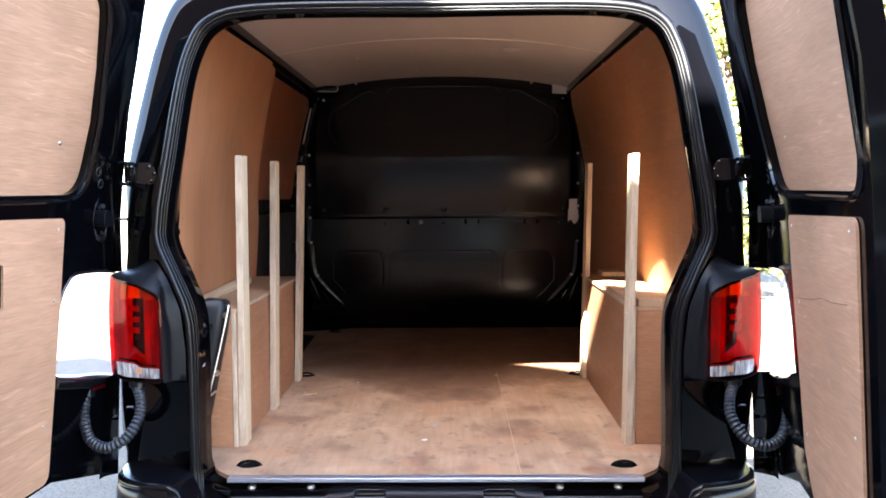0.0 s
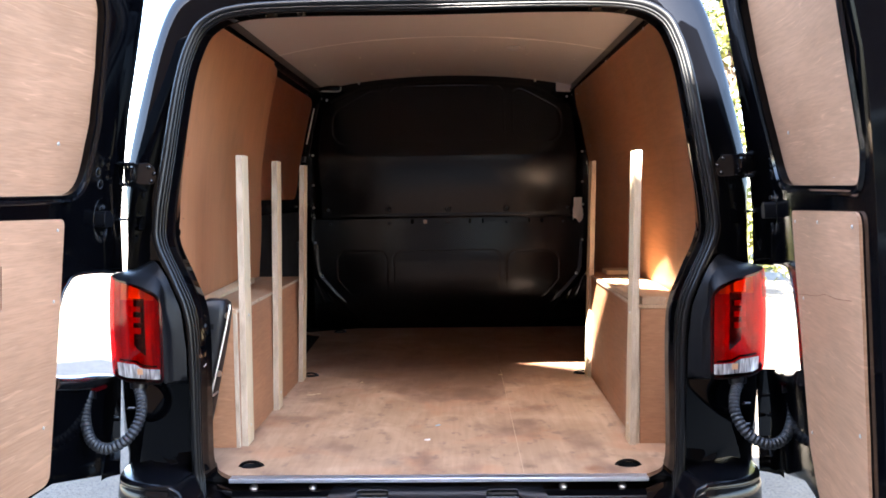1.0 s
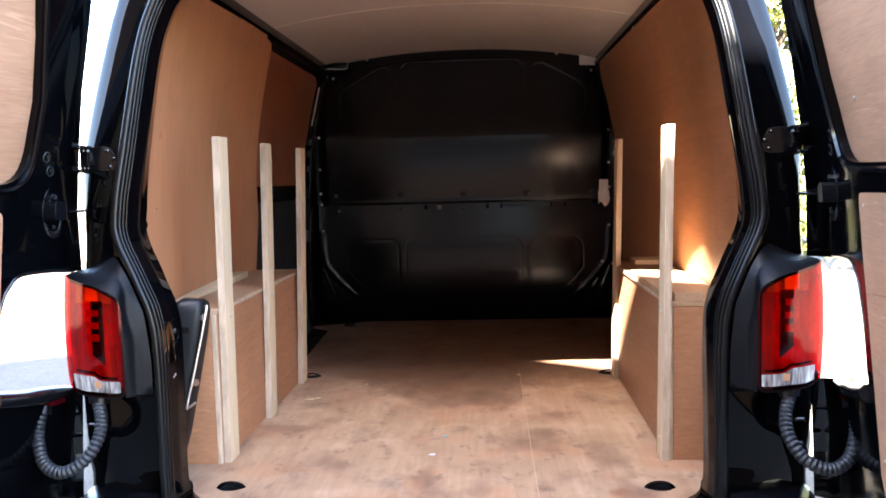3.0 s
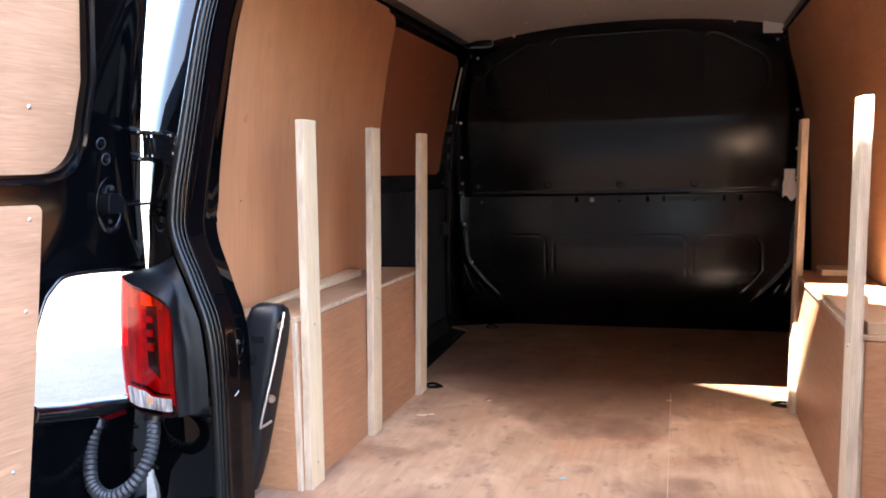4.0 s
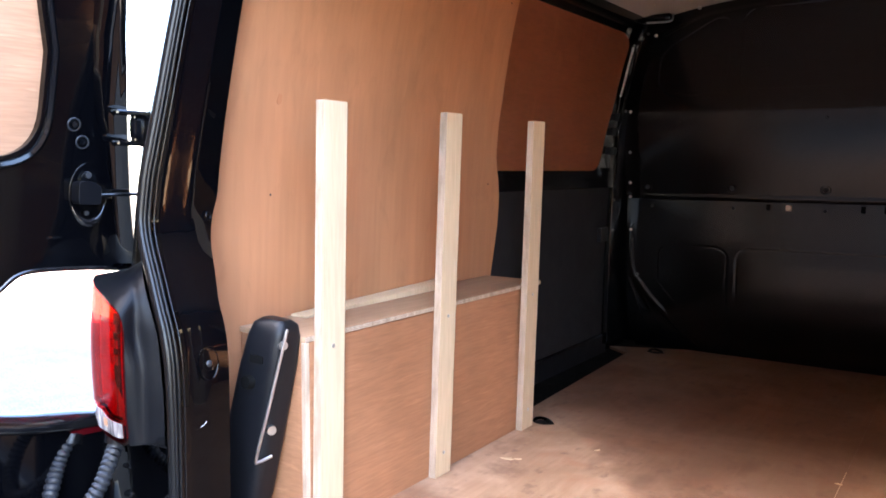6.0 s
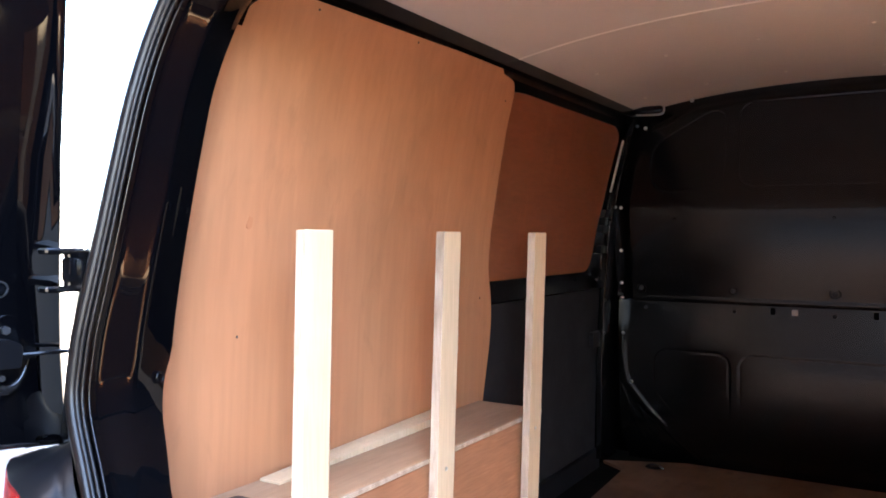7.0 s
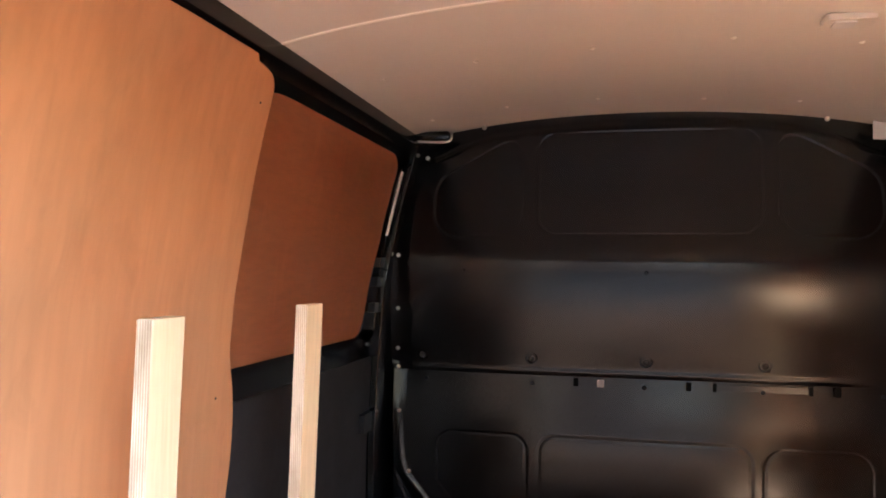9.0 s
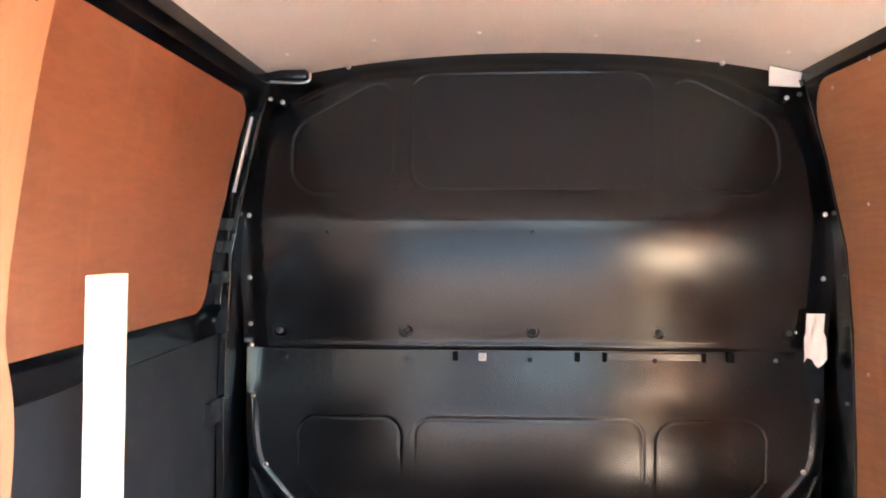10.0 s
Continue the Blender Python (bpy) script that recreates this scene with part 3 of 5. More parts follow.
def pillar_off(t, z):
    """Offset of the rounded pillar from the seal's line, t from the seal (0) to its inner lip (1)."""
    lip = lerp((0.6, 1.1, 1.22, 1.4, 1.6, 1.9), (-0.019, -0.019, -0.011, 0.004, 0.006, 0.009), z)
    return sum(lerp((-0.1, 0.0, 0.42, 1.0, 1.1), (-0.0105, -0.0105, -0.0195, lip, lip), t + d) for d in (-0.06, -0.02, 0.02, 0.06)) / 4


def pillar_ring(t):
    half = []
    for (x, z), (x1, z1) in zip(SEAL, grow(SEAL, 1.0)):
        d = pillar_off(t, z)
        half.append((x + (x1 - x) * d, z + (z1 - z) * d))
    return ring(half, lambda z: (rear_y(z) + 0.034) * (1 - t) + (lip_y(z) - 0.003) * t)


part("reveal", skin([ring(grow(SEAL, -0.012), lambda z: rear_y(z) + 0.03)] + [pillar_ring(t) for t in (0.0, 0.08, 0.2, 0.32, 0.36, 0.4, 0.44, 0.48, 0.52, 0.7, 0.85, 1.0)]
                    + [ring(grow(SEAL, 0.013), lip_y), ring(INNER, lambda z: lip_y(z) + 0.02), ring(INNER, lambda z: lip_y(z) + 0.06)], True), "reveal_black", van, "glossy black painted door reveal", 40)

# seal: a broad lip, a main rib and two thin ones
def seal_rib(d, dy, r, name, parent, material, label=""):
    bm = bmesh.new()
    tube(bm, ring(grow(SEAL, d), lambda z: rear_y(z) + dy, 8), r, 8, True)
    return part(name, bm, material, parent, label, 60)


seal = seal_rib(0.004, 0.004, 0.0102, "door_seal", van, "rubber", "ribbed grey-black rubber door seal")
seal_rib(-0.0085, 0.003, 0.0042, "rib", seal, "rubber")
seal_rib(-0.0155, 0.007, 0.003, "rib", seal, "rubber")
seal_rib(-0.0195, 0.015, 0.0016, "clamping_edge", seal, "inner_black", "thin black metal edge")

# inner skin of both sides, floor pan
for sgn in (-1, 1):
    zs = [0.5, 0.7, 1.0, 1.15, 1.29, 1.4, 1.52, 1.64, 1.75, 1.83, 1.9, 1.95, 2.0]
    part("inner_side", skin([[(sgn * (wall_x(z) + (0.035 if sgn < 0 and y > 1.2 else 0.016)), y, z) for z in zs] for y in (0.28, 1.1, 1.3, 2.0, 2.7)]), "inner_black", van)
    rail = sheet([rounded([(0.7, 1.94, 0.01), (0.735, 1.925, 0.008), (0.75, 2.0, 0.01), (0.712, 2.0, 0.01)], 4)], 2.3, lambda u, v, w: (sgn * u, 0.26 + w, v))
    part("roof_rail", rail, "rail_paint", van, bevel=0.003)
part("floor_pan", box_bm(-0.9, 0.9, 0.13, 2.75, 0.50, 0.552), "matt_dark", van)

# sill with latch wells and screws
sill = thing("sill_cover", "black sill cover with two latch wells below the opening", "sill")
wells = [rounded([(s * 0.18 - 0.044, -0.03, 0.01), (s * 0.18 + 0.044, -0.03, 0.01), (s * 0.18 + 0.044, 0.056, 0.012), (s * 0.18 - 0.044, 0.056, 0.012)], 4) for s in (-1, 1)]


def sill_z(y):
    return 0.547 - 0.3 * max(0.0, 0.07 - y)


part("cover", sheet([rounded([(-0.33, -0.09, 0.02), (0.33, -0.09, 0.02), (0.287, 0.098, 0.012), (-0.287, 0.098, 0.012)], 4)] + wells, 0.012, lambda u, v, w: (u, v, sill_z(v) - 0.012 + w), [0.07]), "sill_cover_paint", sill, "smooth black moulded cover", bevel=0.003)
for s in (-1, 1):
    bm = bmesh.new()
    box(bm, s * 0.18 - 0.05, s * 0.18 + 0.05, -0.04, 0.08, 0.478, 0.485)
    part("well", bm, "matt_dark", sill)
    bm = bmesh.new()
    tube(bm, smooth([(s * 0.18, -0.012, 0.485), (s * 0.18, -0.01, 0.512), (s * 0.18, 0.03, 0.526), (s * 0.18, 0.034, 0.485)], 4), 0.0036, 8)
    part("striker", bm, "conduit", sill, "grey steel striker")
part("sill_plate", skin([[(x, y, z) for x in np.linspace(-0.655, 0.655, 9)] for y, z in ((0.2, 0.5405), (0.085, 0.5405), (0.06, 0.535), (0.02, 0.518), (-0.03, 0.498), (-0.035, 0.46))]), "body", van, "glossy black painted sill")


def plan(t):
    """The bumper's line seen from above, t from -1 to 1, as place and outward direction."""
    pts = smooth([(0, -0.085, 0), (0.35, -0.082, 0), (0.62, -0.072, 0), (0.78, -0.05, 0), (0.862, -0.005, 0), (0.897, 0.07, 0), (0.905, 0.2, 0), (0.905, 0.45, 0)], 5)
    k = abs(t) * (len(pts) - 1)
    i = min(int(k), len(pts) - 2)
    p, d = pts[i].lerp(pts[i + 1], k - i), (pts[i + 1] - pts[i]).normalized()
    s = -1 if t < 0 else 1
    return Vector((s * p.x, p.y, 0)), Vector((s * -d.y * -1, -d.x, 0))


rows = []
for t in np.linspace(-1, 1, 73):
    p, o = plan(t)
    zt = 0.5 + 0.098 * sstep(0.665, 0.69, abs(p.x))
    rows.append([p + o * d + Vector((0, 0, z)) for d, z in ((-0.13, zt + 0.004), (-0.06, zt + 0.002), (-0.02, zt), (-0.011, zt - 0.002), (-0.006, zt - 0.007), (-0.005, zt - 0.014), (-0.0075, zt - 0.016), (-0.0075, zt - 0.019), (-0.004, zt - 0.022),
                                                            (0.0, zt - 0.05), (0.0015, 0.44), (0.002, 0.4), (-0.01, 0.34), (-0.06, 0.3))])
part("bumper", skin(rows), "bumper", van, "black bumper with raised rounded corners", 50)
for x in (-0.52, -0.352, 0.352, 0.517):
    part("sill_screw", screw_bm((x, 0.082, 0.541), (0, -0.2, 1), 0.0125), "steel", van, "bright flanged sill bolt")


# rear wheels under the load floor
for sgn in (-1, 1):
    tyre = bmesh.new()
    sec = rounded([(0.2, -0.105, 0.03), (0.325, -0.105, 0.04), (0.325, 0.105, 0.04), (0.2, 0.105, 0.03)], 4)
    hub = Vector((sgn * 0.79, 0.95, 0.325))
    rings = [[hub + Vector((sgn * p[1], p[0] * math.cos(a), p[0] * math.sin(a))) for p in sec] for a in np.linspace(0, 2 * math.pi, 41)]
    wheel = part("wheel", skin(rings, True), "rubber", van, "black road wheel", 40)
    rim = bmesh.new()
    disc(rim, hub + Vector((sgn * 0.06, 0, 0)), (sgn, 0, 0), 0.205, 0.03, 40, 0.19)
    disc(rim, hub + Vector((sgn * 0.09, 0, 0)), (sgn, 0, 0), 0.06, 0.012, 24, 0.05)
    part("rim", rim, "steel", wheel, "grey steel rim")


# ---- tail lamps with their cables ----
def lamp_surface(u, z, off=0.0):
    """The lamp's skin: u runs from the inner edge (0) round the corner to the side (1)."""
    ks = (0, 0.06, 0.2, 0.5, 0.75, 0.9, 1)
    x = lerp(ks, (0.735, 0.742, 0.771, 0.835, 0.879, 0.9, 0.909), u)
    y = lerp(ks, (0.006, 0.002, 0.0, 0.012, 0.032, 0.052, 0.107), u)
    inw = Vector((0.81, 0.15, 0)) - Vector((x, y, 0))
    lean = 0.008 * ((z - 1.0) / 0.15) ** 2
    return Vector((x, y, z)) + inw.normalized() * (lean - off)


def lamp_patch(u0, u1, z0, z1, off, sgn, top=None, nu=14, nz=10, thick=0.004, low=None):
    bm = bmesh.new()
    rows = []
    for back in (0.0, thick):
        for j in range(nz + 1):
            row = []
            for i in range(nu + 1):
                u = u0 + (u1 - u0) * i / nu
                zb = z0 if low is None else low(u)
                zt = z1 if top is None else min(z1, top(u))
                p = lamp_surface(u, zb + (zt - zb) * j / nz, (off(u) if callable(off) else off) - back)
                row.append(bm.verts.new((sgn * p.x, p.y, p.z)))
            rows.append(row)
    n = nz + 1
    for b0, flip in ((0, 1), (n, -1)):
        for j in range(nz):
            for i in range(nu):
                bm.faces.new([rows[b0 + j][i], rows[b0 + j][i + 1], rows[b0 + j + 1][i + 1], rows[b0 + j + 1][i]][::flip])
    rim = [(j, 0) for j in range(nz)] + [(nz, i) for i in range(nu)] + [(j, nu) for j in range(nz, 0, -1)] + [(0, i) for i in range(nu, 0, -1)]
    for (a, b), (c, d) in zip(rim, rim[1:] + rim[:1]):
        bm.faces.new((rows[a][b], rows[c][d], rows[n + c][d], rows[n + a][b]))
    return bm


def slope_top(u):
    return lerp((0, 0.03, 0.08, 0.15, 0.3, 0.5, 0.7, 0.85, 1), (1.066, 1.088, 1.102, 1.112, 1.125, 1.135, 1.143, 1.15, 1.152), u)


def slope_low(u):
    return lerp((0, 0.04, 0.1, 0.6, 0.9, 1), (0.876, 0.865, 0.862, 0.866, 0.88, 0.896), u)


def strip_top(u):
    return 0.898 + 0.01 * sstep(0.3, 0.42, u) + 0.01 * u


SEAL_X = sorted((z, x) for x, z in SEAL[5:14])


def seal_x(z):
    return lerp([p[0] for p in SEAL_X], [p[1] for p in SEAL_X], z)


def lamp_housing(sgn):
    """An open cup behind the lens, closed at its back."""
    us = np.concatenate([[0, 0.012, 0.03], np.linspace(0.06, 0.94, 20), [0.97, 0.988, 1]])
    loops = []
    for f, deep in ((-0.03, 0.0), (0.0, 0.0), (0.03, 0.0), (0.045, 1.0), (0.3, 1.0), (0.6, 1.0), (0.93, 1.0), (0.97, 0.0), (1.0, 0.0)):
        loop = []
        for u in us:
            z = slope_low(u) + (slope_top(u) - slope_low(u)) * f
            loop.append(lamp_surface(u, z, -0.005 - 0.042 * deep * sstep(0.008, 0.035, u) * sstep(0.992, 0.965, u) * (1 - 0.7 * sstep(0.45, 0.95, u))))
        back = [Vector((x, y, slope_low(u) + (slope_top(u) - slope_low(u)) * f)) for x, y, u in ((0.9, 0.2, 1), (0.86, 0.2, 0.7), (0.79, 0.17, 0.2), (0.76, 0.12, 0.05))]
        loops.append([(sgn * p.x, p.y, p.z) for p in loop + back])
    return skin(loops, True, True)


def lamp_surround(sgn):
    """Moulded shoulder from the lens's inner and upper edge back to the pillar."""
    rows = [[Vector((0.742, 0.06, 0.846))] * 2 + [Vector((seal_x(0.846) + 0.014, 0.062, 0.846))]]
    for z in np.linspace(0.858, 1.06, 12):
        u = 0.0
        rows.append([lamp_surface(u, z, 0.001), Vector((0.722 + 0.25 * max(0.0, z - 1.0), 0.027, z + 0.002)), Vector((seal_x(z) + 0.014, 0.05, z))])
    for u in np.concatenate([np.linspace(0.0, 0.1, 6), np.linspace(0.15, 1, 15)]):
        z = slope_top(u)
        a = lamp_surface(u, z, 0.001)
        ks = (0, 0.03, 0.08, 0.15, 0.3, 0.6, 1)
        top = Vector((lerp(ks, (0.737, 0.738, 0.741, 0.747, 0.768, 0.815, 0.885), u), lerp(ks, (0.027, 0.028, 0.03, 0.034, 0.046, 0.06, 0.11), u), lerp(ks, (1.07, 1.093, 1.115, 1.132, 1.152, 1.16, 1.156), u)))
        ez = lerp(ks, (1.07, 1.09, 1.115, 1.14, 1.17, 1.19, 1.19), u)
        end = Vector((seal_x(ez) + 0.014, 0.05, ez)).lerp(Vector((0.79, 0.1, 1.19)), sstep(0.1, 0.6, u)).lerp(Vector((0.885, 0.15, 1.158)), sstep(0.55, 1.0, u))
        rows.append([a, top, end])
    loops = []
    for a, c, e in rows:
        line = []
        for t in (0.0, 0.04, 0.1, 0.25, 0.4, 0.5, 0.6, 0.7, 0.85, 1.0):
            p = a.lerp(c, min(1.0, t / 0.5)).lerp(c.lerp(e, max(0.0, t - 0.5) / 0.5), sstep(0.3, 0.7, t))
            bulge = 0.0025 * math.sin(math.pi * min(1.0, t / 0.55)) - (0.0015 if abs(t - 0.6) < 0.02 else 0.0)
            line.append((sgn * (p.x - 0.5 * bulge), p.y - bulge, p.z))
        loops.append(line)
    return skin(loops)


for sgn in (-1, 1):
    lamp = part("tail_lamp", lamp_housing(sgn), "matt_dark", van, "tail lamp in a black housing", 40)
    part("lamp_surround", lamp_surround(sgn), "housing", lamp, "satin black moulded shoulder round the lens", 60)
    part("reflector", lamp_patch(0.03, 0.97, 0.885, 1.2, lambda u: -0.036 + 0.027 * sstep(0.45, 0.95, u), sgn, lambda u: slope_top(u) - 0.004, 16, 10, low=lambda u: slope_low(u) + 0.01), "lamp_reflector", lamp, "facetted red reflector", 60)
    part("smoked_field", lamp_patch(0.3, 0.61, 0.93, 1.087, -0.0345, sgn, None, 10, 6, 0.001, low=lambda u: 0.928 + 0.13 * (u - 0.3)), "lens_dark", lamp, "dark smoked field deep in the lens", 60)
    part("smoked_line", lamp_patch(0.1, 0.7, 0.9, 1.0, -0.004, sgn, lambda u: strip_top(u) + 0.009, 12, 1, low=lambda u: strip_top(u) + 0.004), "lens_dark", lamp, "", 60)
    for z, w in ((0.99, 0.017), (1.021, 0.015), (1.051, 0.015)):
        part("bar", lamp_patch(0.37, 0.63, z, z + w, -0.03, sgn, None, 6, 2), "lens_bar", lamp, "red light bar", 60)
    part("indicator", lamp_patch(0.36, 0.6, 1.088, 1.15, -0.028, sgn, lambda u: min(1.122, slope_top(u) - 0.004), 8, 3), "lens_amber", lamp, "amber indicator deep in the lamp", 60)
    part("indicator_lens", lamp_patch(0.12, 0.62, 1.088, 1.2, 0.001, sgn, lambda u: slope_top(u) - 0.006, 12, 3, 0.003), "lens_orange", lamp, "clear orange window over the indicator", 60)
    for u0, u1 in ((0.07, 0.335), (0.345, 0.71)):
        part("reversing_light", lamp_patch(u0, u1, 0.88, 0.95, 0.0024, sgn, strip_top, 10, 3, low=lambda u: slope_low(u) + 0.009), "lens_clear", lamp, "clear ribbed reversing light", 60)
    part("bulb", lamp_patch(0.3, 0.38, 0.884, 0.9, 0.0028, sgn, None, 4, 3), "bulb_glass", lamp, "orange bulb behind the clear lens", 60)
    lens_bm = bmesh.new()
    for u0, u1, top, low in ((0.0, 0.12, slope_top, slope_low), (0.12, 0.62, lambda u: min(1.0875, slope_top(u)), slope_low), (0.12, 0.62, slope_top, lambda u: slope_top(u) - 0.0055), (0.62, 1.0, slope_top, slope_low)):
        piece = lamp_patch(u0, u1, 0.868, 1.2, 0.001, sgn, top, 10, 12, 0.003, low=low)
        data = bpy.data.meshes.new("piece")
        piece.to_mesh(data)
        lens_bm.from_mesh(data)
        bpy.data.meshes.remove(data)
        piece.free()
    bmesh.ops.remove_doubles(lens_bm, verts=lens_bm.verts, dist=0.00005)
    lens = part("lens", lens_bm, "lens_red", lamp, "glossy clear red lens", 60)
    part("lens_rim", lamp_patch(0.0, 0.03, 0.868, 1.2, 0.0, sgn, slope_top, 3, 12, low=slope_low), "deep_red", lens, "dark red moulded edge", 60)

    path = smooth([(sgn * 0.957, 0.035, 0.83), (sgn * 0.956, 0.012, 0.803), (sgn * 0.947, -0.012, 0.76), (sgn * 0.918, -0.042, 0.716), (sgn * 0.868, -0.056, 0.7), (sgn * 0.82, -0.044, 0.724),
                   (sgn * 0.796, -0.018, 0.77), (sgn * 0.802, 0.012, 0.812), (sgn * 0.825, 0.045, 0.845)], 40)
    walked, fine = 0.0, [path[0]]
    for p, q in zip(path, path[1:]):
        walked += (q - p).length
        if walked >= 0.0023:
            walked = 0.0
            fine.append(q)
    bm = bmesh.new()
    tube(bm, fine, lambda i: (0.0118, 0.0143, 0.0152, 0.0143)[i % 4], 14)
    part("cable_sleeve", bm, "conduit", van, "ribbed grey rubber cable sleeve", 25)
    bm = bmesh.new()
    disc(bm, (sgn * 0.957, 0.03, 0.815), (0, 0.4, 1), 0.02, 0.02, 16, 0.018)
    part("grommet", bm, "rubber", van)
    bm = bmesh.new()
    disc(bm, (sgn * 0.82, 0.04, 0.838), (0, 0.3, 1), 0.022, 0.03, 16, 0.026)
    part("grommet", bm, "rubber", van)


# ---- rear doors ----
CRACK = [(0.248, 1.111), (0.31, 1.118), (0.368, 1.123), (0.43, 1.13), (0.486, 1.14), (0.568, 1.141), (0.67, 1.15)]


def rear_door(sgn, degrees):
    """A door half: u from the hinge face to the free edge, v up, w into the van's side; degrees beyond square."""
    a = radians(degrees)
    ux, uy = sgn * math.sin(a), -math.cos(a)

    def put(u, v, w):
        d = w + door_lean(v) + 0.055 * sstep(1.3, 1.85, v) * min(1.0, max(0.0, (0.4 - u) / 0.3))
        return Vector((sgn * 0.917 + ux * u - sgn * d * math.cos(a), 0.045 + uy * u - d * math.sin(a), v))

    hinge_edge = [(0.565, -0.085), (0.7, -0.09), (0.855, -0.095), (1.152, -0.104), (1.3, -0.092), (1.45, -0.078), (1.6, -0.064), (1.75, -0.051), (1.9, -0.037)]
    raise_at = ((0.5, 1.3, 1.45, 1.6, 1.75, 2.0), (0.03, 0.02, 0.023, 0.012, 0.004, 0.004) if sgn < 0 else (0.058, 0.045, 0.04, 0.026, 0.01, 0.004))
    door = part("rear_door", sheet([rounded([(-0.085, 0.565, 0.03), (-0.095, 0.855, 0.015), (0.0, 0.868, 0), (0.1, 0.884, 0), (0.203, 0.906, 0.012), (0.19, 1.03, 0.0), (0.16, 1.118, 0.03), (0.1, 1.168, 0.05), (0.0, 1.164, 0),
                                             (-0.104, 1.152, 0.012), (-0.092, 1.3, 0), (-0.078, 1.45, 0), (-0.064, 1.6, 0), (-0.051, 1.75, 0), (-0.037, 1.9, 0.03), (0.0, 1.945, 0.03), (0.3, 1.96, 0.1), (0.77, 1.965, 0.02),
                                             (0.8, 1.5, 0), (0.8, 0.62, 0.03), (0.2, 0.64, 0.0)], 6),
                                    rounded([(0.075, 1.372, 0.15), (0.07, 1.56, 0), (0.14, 1.88, 0.06), (0.72, 1.915, 0.06), (0.745, 1.365, 0.07)], 8)],
                                   -0.05, put, (0.8, 1.1, 1.36, 1.6, 1.8)), "door_paint", van, "open black rear door with plywood lining", 40, 0.006)

    def flat(name, corners, w0, w1, material, label, holes=()):
        return part(name, sheet([rounded(corners, 8), *holes], w1 - w0, lambda u, v, w: put(u, v, w0 + w), (1.0, 1.5, 1.7)), material, door, label)

    flat("window_lining", [(0.07, 1.367, 0.15), (0.065, 1.56, 0), (0.135, 1.885, 0.06), (0.725, 1.92, 0.06), (0.75, 1.36, 0.07)], -0.026, -0.018, "door_ply", "pale plywood sheet over the window")
    low_edge = [(0.225, 0.65, 0.03), (0.2, 0.9, 0), (0.183, 1.08, 0), (0.165, 1.312, 0.02)] if sgn < 0 else [(0.37, 0.65, 0.05), (0.3, 0.76, 0), (0.262, 1.0, 0), (0.228, 1.2, 0), (0.215, 1.31, 0.02)]
    pull = rounded([(0.405, 1.112, 0.01), (0.405, 1.215, 0.01), (0.5, 1.215, 0.01), (0.5, 1.112, 0.01)], 3)
    flat("lower_lining", [*low_edge, (0.728, 1.318, 0.03), (0.728, 0.64, 0.03)], 0.002, 0.008, "door_ply", "pale plywood door panel", (pull,) if sgn < 0 else ())
    if sgn < 0:
        flat("pull_cup", [(0.395, 1.1, 0.01), (0.395, 1.227, 0.01), (0.51, 1.227, 0.01), (0.51, 1.1, 0.01)], -0.012, 0.001, "matt_dark", "black recessed pull")
    nrm = put(0, 1, 1) - put(0, 1, 0)
    for u, v in ((0.195 if sgn < 0 else 0.25, 1.285), (0.21 if sgn < 0 else 0.3, 1.108), (0.25 if sgn < 0 else 0.33, 0.8), (0.45, 1.29), (0.69, 1.29), (0.69, 0.9), (0.45, 0.68)):
        part("screw", screw_bm(put(u, v, 0.0075), nrm, 0.0045), "steel", door)
    for u, v in ((0.5, 1.385), (0.18, 1.5)):
        part("screw", screw_bm(put(u, v, -0.0185), nrm, 0.0055), "steel", door)
    # raised frame round the glass, hinge-side return, pressings
    for rows in (hinge_edge[:3], hinge_edge[3:]):
        part("door_return", skin([[put(u + du, v, k * lerp(*raise_at, v) + w) for v, u in rows] for du, k, w in ((0.055, 0.0, 0.0005), (0.03, 0.08, 0.001), (0.012, 0.6, 0), (0.002, 1.0, 0), (-0.003, 0.85, 0), (-0.004, 0, -0.045))]), "body", door, "", 60)
    gasket = bmesh.new()
    tube(gasket, [put(p[0], p[1], 0.002) for p in rounded([(0.062, 1.358, 0.16), (0.057, 1.56, 0), (0.13, 1.89, 0.07), (0.73, 1.93, 0.07), (0.757, 1.35, 0.08)], 10)], 0.007, 6, True)
    part("window_gasket", gasket, "inner_black", door)
    for u, v in ((0.014, 1.434), (-0.003, 1.402)):
        bm = bmesh.new()
        tube(bm, [put(u + 0.0115 * math.cos(t), v + 0.0115 * math.sin(t), 0.001) for t in np.linspace(0, 2 * math.pi, 21)[:-1]], 0.0016, 6, True)
        plug = part("hinge_bolt", bm, "conduit", door, "grey-rimmed hinge bolt")
        bm = bmesh.new()
        disc(bm, put(u, v, 0.001), nrm, 0.007, 0.004, 6, 0.0065)
        part("head", bm, "inner_black", door)
    # rolled lips where the skin is cut away round the tail lamp
    for line, r in (([(-0.092, 0.846), (0.0, 0.859), (0.1, 0.875), (0.196, 0.897)], 0.021), ([(0.196, 0.935), (0.189, 1.03), (0.163, 1.11), (0.138, 1.142), (0.1, 1.163), (0.0, 1.162), (-0.1, 1.152)], 0.005)):
        lip = bmesh.new()
        path = smooth([Vector((u, v, 0)) for u, v in line], 8)
        last = len(path) - 1
        tube(lip, [put(p[0], p[1], -0.002) for p in path], lambda i, r=r, last=last: r * (0.45 + 0.55 * math.sin(math.pi * min(0.62, i / last))), 10)
        part("lamp_cutout_lip", lip, "gloss_edge", door, "glossy rolled edge of the lamp cut-out", 60)
    # check strap in its pressed bowl
    well = bmesh.new()
